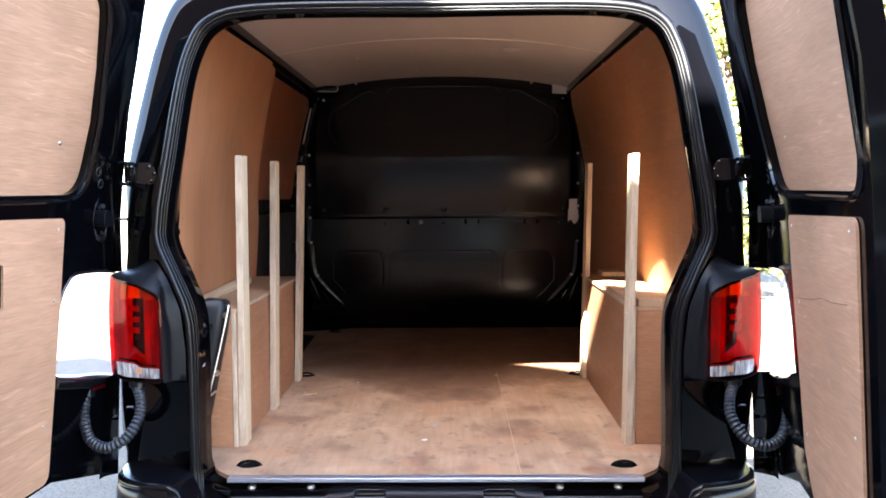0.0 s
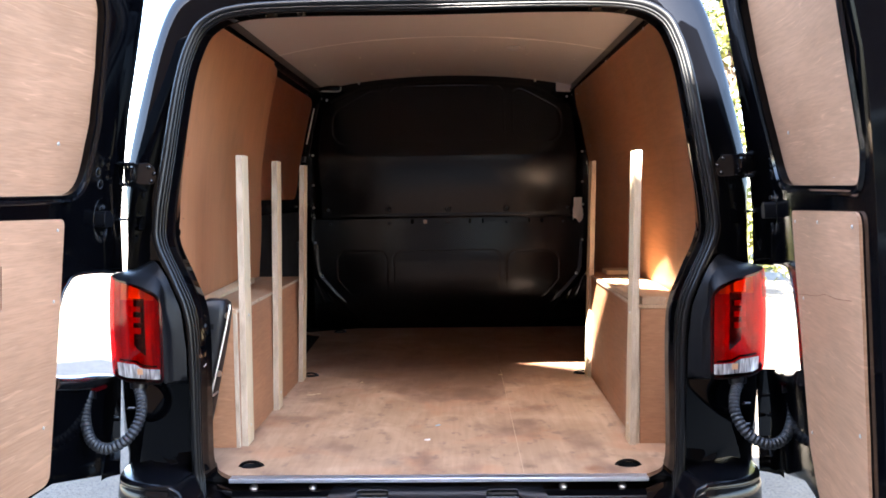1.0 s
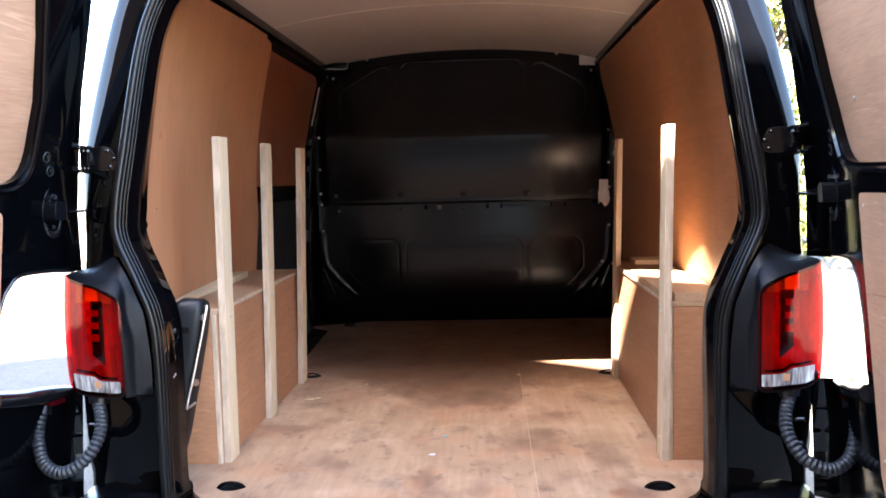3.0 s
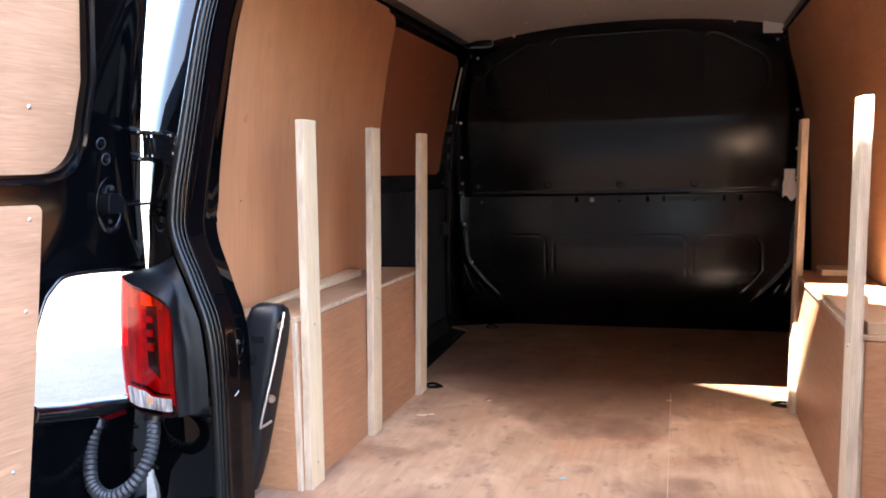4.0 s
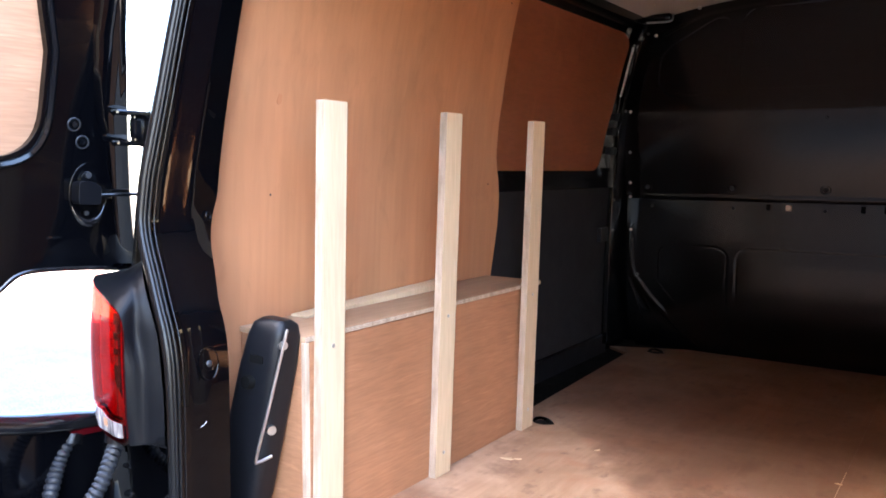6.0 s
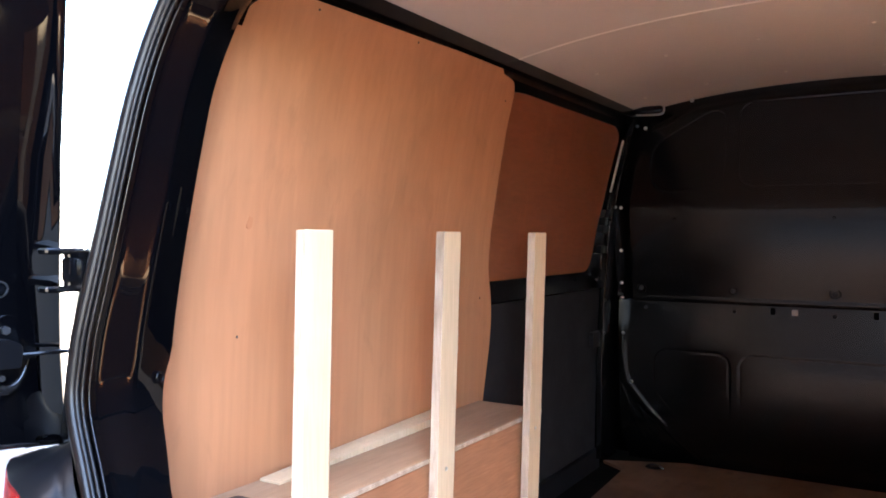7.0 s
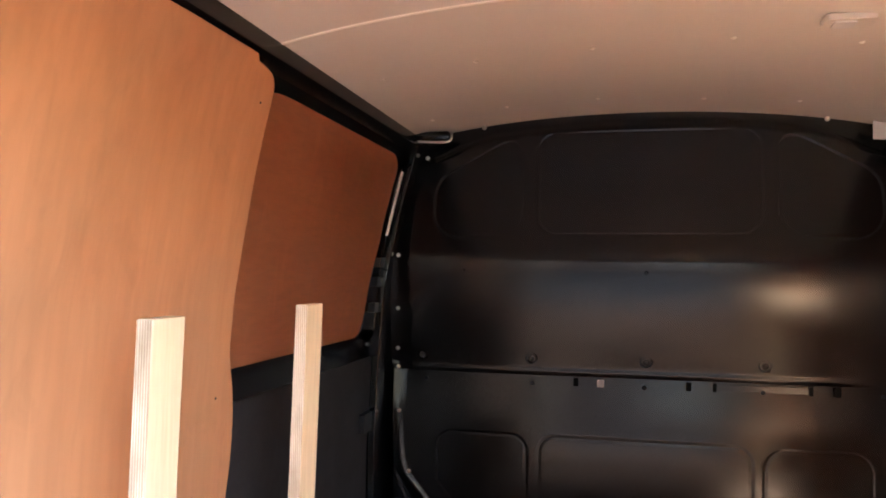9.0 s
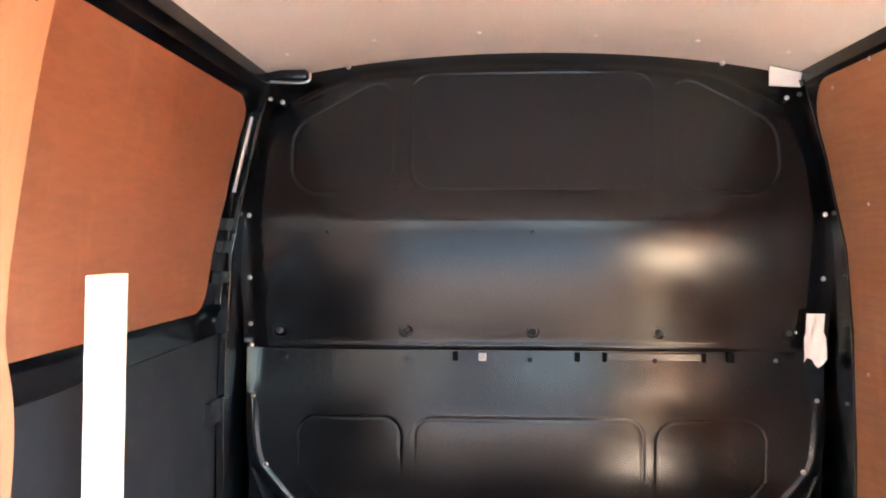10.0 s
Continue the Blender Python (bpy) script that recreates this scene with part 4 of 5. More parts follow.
    oval = [Vector((-0.016 + 0.036 * math.cos(t), 1.304 + 0.058 * math.sin(t))) for t in np.linspace(0, 2 * math.pi, 33)[:-1]]
    tube(well, [put(p.x, p.y, 0.0005) for p in oval], 0.0025, 8, True)
    part("strap_well", well, "door_paint", door, "", 70)
    well = bmesh.new()
    tube(well, [put(-0.016 + 0.034 * math.cos(t), 1.304 + 0.056 * math.sin(t), 0.001) for t in np.linspace(3.45, 5.95, 21)], lambda i: 0.001 + 0.0085 * math.sin(math.pi * i / 20), 10)
    part("bowl_lip", well, "gloss_edge", door, "glossy rolled lower lip of the bowl", 70)
    part("strap_well_floor", sheet([oval], 0.002, lambda u, v, w: put(u, v, 0.0005 + w)), "door_paint", door)
    blk = sheet([rounded([(-0.026, 1.284, 0.006), (-0.028, 1.318, 0.008), (-0.006, 1.33, 0.01), (0.016, 1.328, 0.008), (0.018, 1.286, 0.008)], 3)], 0.03, lambda u, v, w: put(u, v, 0.002 + w))
    check = part("check_housing", blk, "housing", door, "black door check", bevel=0.004)
    part("bracket", sheet([rounded([(-0.034, 1.292, 0.004), (-0.03, 1.34, 0.012), (-0.006, 1.352, 0.012), (0.004, 1.33, 0.008), (0.0, 1.275, 0.008), (-0.02, 1.268, 0.006)], 3)], 0.006, lambda u, v, w: put(u, v, 0.002 + w)), "inner_black", check, bevel=0.002)
    for du in (-0.007, 0.007):
        part("fork", sheet([rounded([(-0.052, 1.301 + du * 0.8, 0.002), (-0.052, 1.307 + du * 0.8, 0.002), (-0.026, 1.308 + du, 0.002), (-0.026, 1.3 + du, 0.002)], 2)], 0.006, lambda u, v, w: put(u, v, 0.016 + w)), "inner_black", check, bevel=0.001)
    for u, v, r in ((-0.012, 1.34, 0.007), (-0.008, 1.268, 0.005)):
        bm = bmesh.new()
        disc(bm, put(u, v, 0.008), nrm, r, 0.004, 6, r * 0.9)
        part("bolt", bm, "conduit", check)
    bm = bmesh.new()
    e0, e1 = put(-0.03, 1.303, 0.02), Vector((sgn * 0.845, 0.2, 1.303))
    tube(bm, [e0, e0.lerp(e1, 0.5), e1], 0.0035, 8)
    part("check_strap", bm, "inner_black", door)
    part("handle_slot", sheet([rounded([(0.035, 1.221, 0.003), (0.065, 1.222, 0.003), (0.065, 1.227, 0.002), (0.035, 1.227, 0.002)], 2)], 0.003, lambda u, v, w: put(u, v, w)), "inner_black", door)
    if sgn > 0:
        line = [put(u, v, 0.0082) for u, v in CRACK]
        bm = bmesh.new()
        tube(bm, smooth(line, 4), lambda i: 0.0003 + 0.0006 * abs(math.sin(i * 1.3)), 5)
        part("crack", bm, "crack_wood", door, "brown crack across the veneer")
    # small dark red plate on the lower hinge corner
    part("red_plate", sheet([rounded([(-0.055, 0.826, 0.005), (-0.05, 0.838, 0.005), (0.03, 0.842, 0.006), (0.01, 0.829, 0.004)], 3)], 0.004, lambda u, v, w: put(u, v, w)), "deep_red", door, "small dark red plate", bevel=0.001)
    return door


def hinge(sgn, z):
    x0, x1 = sorted((sgn * 0.842, sgn * 0.866))
    h = part("hinge", chamfer_box(x0, x1, 0.118, 0.2, z - 0.019, z + 0.019, 0.005, 2), "inner_black", van, "black door hinge")
    bm = bmesh.new()
    disc(bm, (sgn * 0.868, 0.135, z - 0.032), (0, 0, 1), 0.009, 0.064, 12)
    part("pin", bm, "inner_black", h)
    x0, x1 = sorted((sgn * 0.85, sgn * 0.875))
    part("leaf", chamfer_box(x0, x1, 0.085, 0.15, z + 0.024, z + 0.034, 0.003), "inner_black", h)
    part("leaf", chamfer_box(x0, x1, 0.085, 0.15, z - 0.034, z - 0.024, 0.003), "inner_black", h)
    if z < 1:
        return
    face = between(z, 0.55, 0.014)
    part("plate", sheet([rounded([(0.79, z - 0.03, 0.012), (0.85, z - 0.028, 0.004), (0.85, z + 0.03, 0.004), (0.8, z + 0.032, 0.015), (0.78, z, 0.015)], 4)], 0.006, lambda u, v, w: (sgn * u, face - w, v)), "inner_black", h, bevel=0.002)
    for dx, dz in ((0.805, 0.02), (0.79, 0.0), (0.8, -0.02)):
        part("bolt", screw_bm((sgn * dx, face - 0.0055, z + dz), (0, -1, 0), 0.006), "inner_black", h)


rear_door(-1, 5)
rear_door(1, -10)
for s in (-1, 1):
    hinge(s, 1.43)
    hinge(s, 0.74)


# ---- load space: floor, ceiling, linings ----
floor = thing("floor", "scuffed plywood load floor with dark stains and painted-in shade", "floor", kind="structure")


def eye_hole(x, y):
    return rounded([(x - 0.044, y, 0.01), (x - 0.012, y - 0.026, 0.02), (x + 0.014, y - 0.026, 0.02), (x + 0.044, y, 0.01), (x + 0.012, y + 0.025, 0.02), (x - 0.014, y + 0.024, 0.02)], 4)


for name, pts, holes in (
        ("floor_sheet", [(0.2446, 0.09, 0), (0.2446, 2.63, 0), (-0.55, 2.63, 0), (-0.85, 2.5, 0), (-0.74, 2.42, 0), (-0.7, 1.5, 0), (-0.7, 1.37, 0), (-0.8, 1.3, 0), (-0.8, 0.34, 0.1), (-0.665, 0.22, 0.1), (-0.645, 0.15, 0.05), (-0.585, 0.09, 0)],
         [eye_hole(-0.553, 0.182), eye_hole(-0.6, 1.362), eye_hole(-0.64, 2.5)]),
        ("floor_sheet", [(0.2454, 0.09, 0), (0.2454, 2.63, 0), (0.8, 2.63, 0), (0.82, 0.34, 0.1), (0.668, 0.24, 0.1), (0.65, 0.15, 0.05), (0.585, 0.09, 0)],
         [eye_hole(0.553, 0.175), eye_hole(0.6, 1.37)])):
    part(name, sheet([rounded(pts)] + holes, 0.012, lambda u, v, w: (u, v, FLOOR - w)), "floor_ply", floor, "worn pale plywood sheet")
part("threshold_strip", sheet([[(-0.585, 0.061), (0.587, 0.061), (0.587, 0.094), (-0.585, 0.094)]], 0.012, lambda u, v, w: (u, v, FLOOR + 0.0025 - w)), "alu", floor, "scratched aluminium edge strip", bevel=0.002)


part("joint_filler", box_bm(0.2442, 0.2458, 0.1, 1.45, FLOOR - 0.006, FLOOR + 0.0006), "filler", floor, "pale filler along the joint")


def lashing_eye(x, y, turn=0):
    e = thing("lashing_eye", "black steel lashing ring sunk in the plywood floor", "lashing eye", (x, y, FLOOR - 0.012), "floor lashing eyes")
    bm = bmesh.new()
    disc(bm, (0, 0, -0.004), (0, 0, 1), 0.05, 0.004, 20)
    part("cup", bm, "matt_dark", e)
    rim = [(p[0] - x, p[1] - y) for p in eye_hole(x, y)]
    part("cup_wall", skin([[(u * 0.97, v * 0.95, z) for u, v in rim] for z in (0.0112, -0.001)], True), "plastic", e, "black moulded cup wall")
    bm = bmesh.new()
    tube(bm, [(0.036 * math.cos(t), 0.004, 0.004 + 0.019 * math.sin(t)) for t in np.linspace(0, math.pi, 13)], 0.0045, 8)
    part("ring", bm, "inner_black", e, "glossy black ring")
    return e


lashing_eye(-0.553, 0.182)
lashing_eye(0.553, 0.175)
lashing_eye(-0.6, 1.362)
lashing_eye(0.6, 1.37)
lashing_eye(-0.64, 2.5)


def ceil_z(x):
    return 2.048 - 0.062 * (x / 0.735) ** 2 - 0.012 * (x / 0.735) ** 4


xs = np.linspace(-0.735, 0.735, 33)
cm = skin([[(x, y, ceil_z(x)) for x in xs] for y in (0.2, 0.8, 1.396)])
for loops in ([[(x, y, ceil_z(x)) for x in xs] for y in (1.402, 2.0, 2.62)], [[(x, y, ceil_z(x) + 0.006) for x in xs] for y in (0.2, 2.62)]):
    rows = [[cm.verts.new(p) for p in l] for l in loops]
    for r0, r1 in zip(rows, rows[1:]):
        for k in range(len(r0) - 1):
            cm.faces.new((r0[k], r0[k + 1], r1[k + 1], r1[k]))
tagged(link("ceiling", cm, "ceiling"), "pale beige hardboard ceiling lining in two sheets", "ceiling", kind="structure")
tagged(link("trim", skin([[(x, y, ceil_z(x) - dz) for x in xs] for y, dz in ((1.394, 0.0), (1.396, 0.002), (1.403, 0.002), (1.405, 0.0))]), "seam"), "pale joint strip across the ceiling", "trim", kind="structure")

rnd = random.Random(4)
for y in (0.62, 1.75, 2.3):
    for x in (-0.62, -0.4, -0.14, 0.15, 0.4, 0.62):
        yy = y + rnd.uniform(-0.03, 0.03)
        tagged(link("ceiling_screw", screw_bm((x, yy, ceil_z(x) - 0.0005), (0, 0, -1), 0.0065), "seam"), "small pale screw head in the ceiling lining", "screw", "ceiling screws")
for x in (-0.497, 0.505):
    tagged(link("ceiling_screw", screw_bm((x, 2.47, ceil_z(x) - 0.012), (0, -1, -0.5), 0.008), "steel"), "bright rivet where ceiling meets bulkhead", "screw", "ceiling screws")

light = thing("ceiling_light", "small pale rectangular load-space light on the ceiling", "light", (0.335, 1.6, ceil_z(0.335)))
part("housing", sheet([rounded([(-0.045, -0.03, 0.01), (0.045, -0.03, 0.01), (0.045, 0.03, 0.01), (-0.045, 0.03, 0.01)], 4)], 0.012, lambda u, v, w: (u, v, -w)), "ceiling", light, bevel=0.003)
part("lens", sheet([rounded([(-0.028, -0.02, 0.006), (0.012, -0.02, 0.006), (0.012, 0.02, 0.006), (-0.028, 0.02, 0.006)], 3)], 0.003, lambda u, v, w: (u, v, -0.012 - w)), "pale_metal", light, "grey ribbed lens")


def lining(name, outline, sgn, off, depth, material, label, holes=()):
    cuts = [0.7 + 0.1 * k for k in range(13)]
    panel = thing(name, label, "wall panel", (0, 0, 0))
    part("board", sheet([outline, *holes], depth, lambda u, v, w: (sgn * (wall_x(v) + off - w), u, v), cuts), material, panel)
    return panel


edge = [(0.268, 0.572, 0), (0.268, 1.02, 0), (0.268, 1.22, 0), (0.275, 1.42, 0), (0.3, 1.625, 0), (0.33, 1.78, 0), (0.372, 1.885, 0.08), (0.47, 1.925, 0.05), (1.3, 1.94, 0.0), (1.315, 1.925, 0.0), (1.4, 1.915, 0.04),
        (1.412, 1.676, 0), (1.412, 1.384, 0.05), (1.45, 1.3, 0.08), (1.452, 1.19, 0.1), (1.415, 0.99, 0.0), (0.36, 0.995, 0.0), (0.36, 0.572, 0)]
left_panel = lining("lining_panel", rounded(edge, 5), -1, 0.012, 0.012, "wall_ply", "warm brown plywood side lining with one reddish knot")
for y, z in ((0.551, 1.912), (0.891, 1.921), (0.439, 1.296), (1.376, 1.308), (1.36, 1.86)):
    part("screw", screw_bm((-wall_x(z) - 0.0005, y, z), (1, 0, 0), 0.003), "conduit", left_panel)
part("knot", sheet([rounded([(0.444, 1.5, 0.008), (0.453, 1.53, 0.006), (0.461, 1.52, 0.008), (0.459, 1.5, 0.008), (0.452, 1.494, 0.006)], 3)], 0.0012, lambda u, v, w: (-wall_x(v) + w * 0.9, u, v)), "knot", left_panel, "reddish brown knot")

# sliding door: window lining, black rail, charcoal lower board
slide = thing("sliding_door", "closed black sliding door with plywood over its window", "door")


def slide_part(name, corners, off, depth, material, label, bev=0.0):
    return part(name, sheet([rounded(corners, 7)], depth, lambda u, v, w: (-(wall_x(v) + off - w), u, v), [0.8, 1.0, 1.15, 1.3, 1.4, 1.5, 1.6, 1.7, 1.8]), material, slide, label, bevel=bev)


slide_part("window_lining", [(1.43, 1.35, 0.0), (1.43, 1.9, 0.04), (1.52, 1.905, 0.02), (2.33, 1.905, 0.05), (2.39, 1.87, 0.03), (2.37, 1.64, 0.0), (2.3, 1.35, 0.07)], 0.034, 0.008, "red_ply", "dark reddish plywood sheet")
slide_part("waist_rail", [(1.3, 1.285, 0.01), (1.3, 1.335, 0.01), (2.3, 1.338, 0.01), (2.44, 1.352, 0.01), (2.44, 1.285, 0.01)], 0.036, 0.026, "inner_black", "black waist rail", 0.006)
slide_part("lower_board", [(1.3, 0.64, 0), (1.3, 1.278, 0), (2.43, 1.278, 0.01), (2.41, 0.64, 0.01)], 0.036, 0.012, "charcoal", "charcoal grey lower board", 0.002)
slide_part("step_edge", [(1.34, 0.55, 0), (1.34, 0.632, 0), (2.44, 0.632, 0), (2.44, 0.55, 0)], 0.036, 0.02, "plastic", "black step edge")
slide_part("frame_post", [(2.395, 1.36, 0.0), (2.4, 1.87, 0.0), (2.425, 1.88, 0.0), (2.44, 1.36, 0.0)], 0.034, 0.02, "inner_black", "", 0.004)
slide_part("latch_bracket", [(2.33, 1.05, 0.006), (2.33, 1.11, 0.006), (2.43, 1.11, 0.006), (2.43, 1.05, 0.006)], 0.026, 0.02, "plastic", "black latch bracket", 0.003)
part("bare_strip", sheet([[(2.385, 1.66), (2.4, 1.86), (2.412, 1.86), (2.4, 1.66)]], 0.004, lambda u, v, w: (-(wall_x(v) + 0.016 - w), u, v)), "pale_metal", slide, "bare grey metal edge")
for z in (1.42, 1.5, 1.56):
    slide_part("wiring_clip", [(2.36, z, 0.004), (2.36, z + 0.03, 0.004), (2.42, z + 0.03, 0.004), (2.42, z, 0.004)], 0.03, 0.022, "plastic", "black clip", 0.002)
tagged(link("step_well", box_bm(-0.87, -0.66, 1.35, 2.5, 0.553, 0.556), "matt_dark"), "dark step well beside the sliding door", "step")

# right side lining, one long sheet with a rounded front corner
redge = [(0.27, 0.6, 0), (0.27, 1.22, 0), (0.278, 1.42, 0), (0.303, 1.625, 0), (0.325, 1.78, 0), (0.35, 1.885, 0.06), (0.48, 1.925, 0.05), (2.36, 1.935, 0.06), (2.43, 1.86, 0.05), (2.425, 1.7, 0.1), (2.4, 1.5, 0.1), (2.41, 0.6, 0)]
right_panel = lining("lining_panel", rounded(redge, 5), 1, 0.012, 0.012, "right_ply", "brown plywood side lining running the whole load length")
for y, z in ((0.7, 1.925), (1.4, 1.93), (2.1, 1.93), (2.3, 1.905), (2.25, 1.62), (2.33, 1.2), (0.37, 1.3)):
    part("screw", screw_bm((wall_x(z) + 0.0005, y, z), (-1, 0, 0), 0.0055), "steel", right_panel)
for s in (-1, 1):
    tagged(link("pillar", sheet([rounded([(2.40, 0.6, 0), (2.405, 1.3, 0), (2.4, 1.5, 0), (2.43, 1.75, 0), (2.43, 1.95, 0), (2.55, 1.97, 0), (2.55, 0.6, 0)])], 0.022, lambda u, v, w: (s * (wall_x(v) + 0.0155 - w), u, v), [1.0, 1.29, 1.52, 1.75, 1.9]), "inner_black", bevel=0.006),
           "black painted body pillar beside the bulkhead", "pillar", kind="structure")

# left pillar: pressed oval well with a bolt, small plug, scratches down to bare metal
REVEAL = sorted((z, x) for x, z in SEAL[4:14])


def on_reveal(y, z, lift=0.0):
    x = lerp([p[0] for p in REVEAL], [p[1] for p in REVEAL], z)
    y0 = rear_y(z) + 0.034
    t = (y - y0) / (lip_y(z) - 0.003 - y0)
    return Vector((-(x + pillar_off(t, z)) + lift, y, z))


for y, z, a, b, r in ((0.128, 0.997, 0.021, 0.031, 0.0028), (0.128, 0.997, 0.012, 0.0135, 0.0018), (0.21, 1.262, 0.007, 0.008, 0.0018)):
    bm = bmesh.new()
    tube(bm, [on_reveal(y + a * math.cos(t), z + b * math.sin(t), 0.0006) for t in np.linspace(0, 2 * math.pi, 25)[:-1]], r, 8, True)
    part("access_plug", bm, "reveal_black", van, "oval black plug in the pillar")
part("pillar_bolt", screw_bm(on_reveal(0.128, 0.997, 0.0005), (1, -0.2, 0), 0.0075), "conduit", van, "dull grey bolt head")
for y, z, dy, dz in ((0.11, 1.075, 0.004, 0.022), (0.143, 1.108, -0.006, 0.018), (0.112, 0.887, 0.012, 0.01)):
    bm = bmesh.new()
    tube(bm, smooth([on_reveal(y - dy / 2, z - dz / 2, 0.0002), on_reveal(y + 0.002, z, 0.0005), on_reveal(y + dy / 2, z + dz / 2, 0.0002)], 3), lambda i: 0.0003 + 0.0007 * math.sin(math.pi * i / 6), 5)
    part("scratch", bm, "pale_metal", van, "pale scratch in the paint")

# ---- bulkhead ----
bulk = thing("bulkhead", "satin black pressed steel bulkhead with screwed upper panel", "bulkhead", kind="structure")


def sdf(x, z, x0, x1, z0, z1, r, cut=0.0):
    cx, cz = (x0 + x1) / 2, (z0 + z1) / 2
    qx, qz = abs(x - cx) - (x1 - x0) / 2 + r, abs(z - cz) - (z1 - z0) / 2 + r
    d = math.hypot(max(qx, 0), max(qz, 0)) + min(max(qx, qz), 0) - r
    if cut:
        k = ((abs(x) - 0.46) * 0.55 + (z - 1.945)) * 0.876
        s = max(0.0, 0.05 - abs(d - k)) / 0.05
        d = max(d, k) + s * s * 0.0125
    return d


def curve(zs, ys, z):
    """A smooth curve through few points, by cosine steps."""
    for k in range(len(zs) - 1):
        if z <= zs[k + 1] or k == len(zs) - 2:
            t = min(1.0, max(0.0, (z - zs[k]) / (zs[k + 1] - zs[k])))
            m0 = (ys[k + 1] - ys[max(k - 1, 0)]) / (zs[k + 1] - zs[max(k - 1, 0)])
            m1 = (ys[min(k + 2, len(ys) - 1)] - ys[k]) / (zs[min(k + 2, len(ys) - 1)] - zs[k])
            h = zs[k + 1] - zs[k]
            return (2 * t ** 3 - 3 * t * t + 1) * ys[k] + (t ** 3 - 2 * t * t + t) * h * m0 + (3 * t * t - 2 * t ** 3) * ys[k + 1] + (t ** 3 - t * t) * h * m1


UP_Z = (1.23, 1.3, 1.4, 1.455, 1.51, 1.553, 1.573, 1.588, 1.614, 1.668, 1.73, 1.83, 1.94, 2.06)
UP_Y = (2.478, 2.4645, 2.445, 2.4354, 2.4272, 2.4222, 2.421, 2.4212, 2.4255, 2.44, 2.455, 2.475, 2.489, 2.5)
LOW_Z, LOW_Y = (0.55, 0.6, 0.66, 0.74, 0.84, 0.97, 1.03, 1.1, 1.2, 1.27), (2.64, 2.61, 2.56, 2.52, 2.505, 2.499, 2.499, 2.502, 2.509, 2.513)


def upper_y(x, z):
    y = curve(UP_Z, UP_Y, z)
    for b in ((-0.325, 0.328, 1.665, 1.985, 0.06, 0), (0.376, 0.65, 1.66, 1.99, 0.08, 1), (-0.65, -0.376, 1.66, 1.99, 0.08, 1)):
        d = sdf(x, z, *b)
        y += 0.0012 * sstep(0.004, -0.006, d) + (0.002 if x > -0.35 else 0.0012) * math.exp(-(d / 0.0045) ** 2)
    # crown across the width and a turned-back rim
    y += 0.016 * (x / 0.75) ** 4
    y += 0.018 * sstep(0.72, 0.775, abs(x))
    arch = (ceil_z(min(abs(x), 0.735)) - 0.02) - z - 0.05 * sstep(0.45, 0.72, abs(x))
    y += 0.02 * sstep(0.035, 0.0, arch)
    return y - 0.003 * math.exp(-((z - 1.245) / 0.01) ** 2)


def side_x(z):
    """Where the flange breaks towards the middle near the floor."""
    return lerp((0.55, 0.714, 0.815, 0.9, 0.94, 1.0, 1.15), (0.45, 0.59, 0.69, 0.76, 0.772, 0.778, 0.783), z)


def crease(x, z, x0, z0, x1, z1, width):
    """1 on the straight fold between two points, falling to 0 beside and past it."""
    t = ((abs(x) - x0) * (x1 - x0) + (z - z0) * (z1 - z0)) / ((x1 - x0) ** 2 + (z1 - z0) ** 2)
    d = math.hypot(abs(x) - x0 - t * (x1 - x0), z - z0 - t * (z1 - z0))
    return math.exp(-(d / width) ** 2) * sstep(-0.02, 0.08, t) * sstep(1.25, 1.0, t)


def lower_y(x, z):
    y = curve(LOW_Z, LOW_Y, z) + 0.024 * (x / 0.75) ** 2
    for b in ((-0.322, 0.306, 0.6, 1.04, 0.05, 0), (0.343, 0.637, 0.6, 1.037, 0.06, 0), (-0.645, -0.36, 0.6, 1.04, 0.05, 0)):
        d = max(sdf(x, z, *b), (abs(x) - side_x(z) + 0.1) * 0.76)
        y += 0.0006 * sstep(0.004, -0.006, d) + 0.0013 * math.exp(-(d / 0.004) ** 2)
    e = abs(x) - side_x(z)
    y -= 0.006 * math.exp(-(e / 0.014) ** 2) * sstep(1.16, 1.0, z)
    y += 0.016 * sstep(0.02, 0.034, e)
    y -= 0.0028 * (crease(x, z, 0.772, 0.9, 0.623, 0.62, 0.006) + crease(x, z, 0.795, 0.89, 0.69, 0.617, 0.006))
    return y


def field(fy, xs, zs):
    return skin([[(x, fy(x, z), z) for x in xs] for z in zs])


bx = np.concatenate([np.linspace(-0.8, -0.7, 26), np.linspace(-0.695, 0.695, 360), np.linspace(0.7, 0.8, 26)])
zt = np.linspace(1.236, 2.05, 230)
up = field(lambda x, z: upper_y(x, min(z, ceil_z(min(abs(x), 0.735)) + 0.01)), bx, np.concatenate([[1.232, 1.2335], zt]))
up.verts.ensure_lookup_table()
for v in up.verts[:len(bx)]:
    v.co.y += 0.05
part("upper_panel", up, "bulkhead", bulk, "", 60)
part("lower_panel", field(lower_y, bx, np.linspace(0.55, 1.26, 200)), "bulkhead", bulk, "", 60)
for x in (-0.69, -0.341, 0.002, 0.338, 0.686):
    bm = bmesh.new()
    y = upper_y(x, 1.285)
    tube(bm, [(x + 0.017 * math.cos(t), y - 0.001, 1.285 + 0.017 * math.sin(t)) for t in np.linspace(0, 2 * math.pi, 21)[:-1]], 0.0028, 6, True)
    cup = part("screw_cup", bm, "inner_black", bulk)
    part("screw", screw_bm((x, y - 0.001, 1.285), (0, -1, 0), 0.0095), "conduit", cup)
for x in (-0.687, -0.343, -0.002, 0.338, 0.668):
    part("screw", screw_bm((x, lower_y(x, 1.203) - 0.001, 1.203), (0, -1, 0), 0.007), "conduit", bulk)
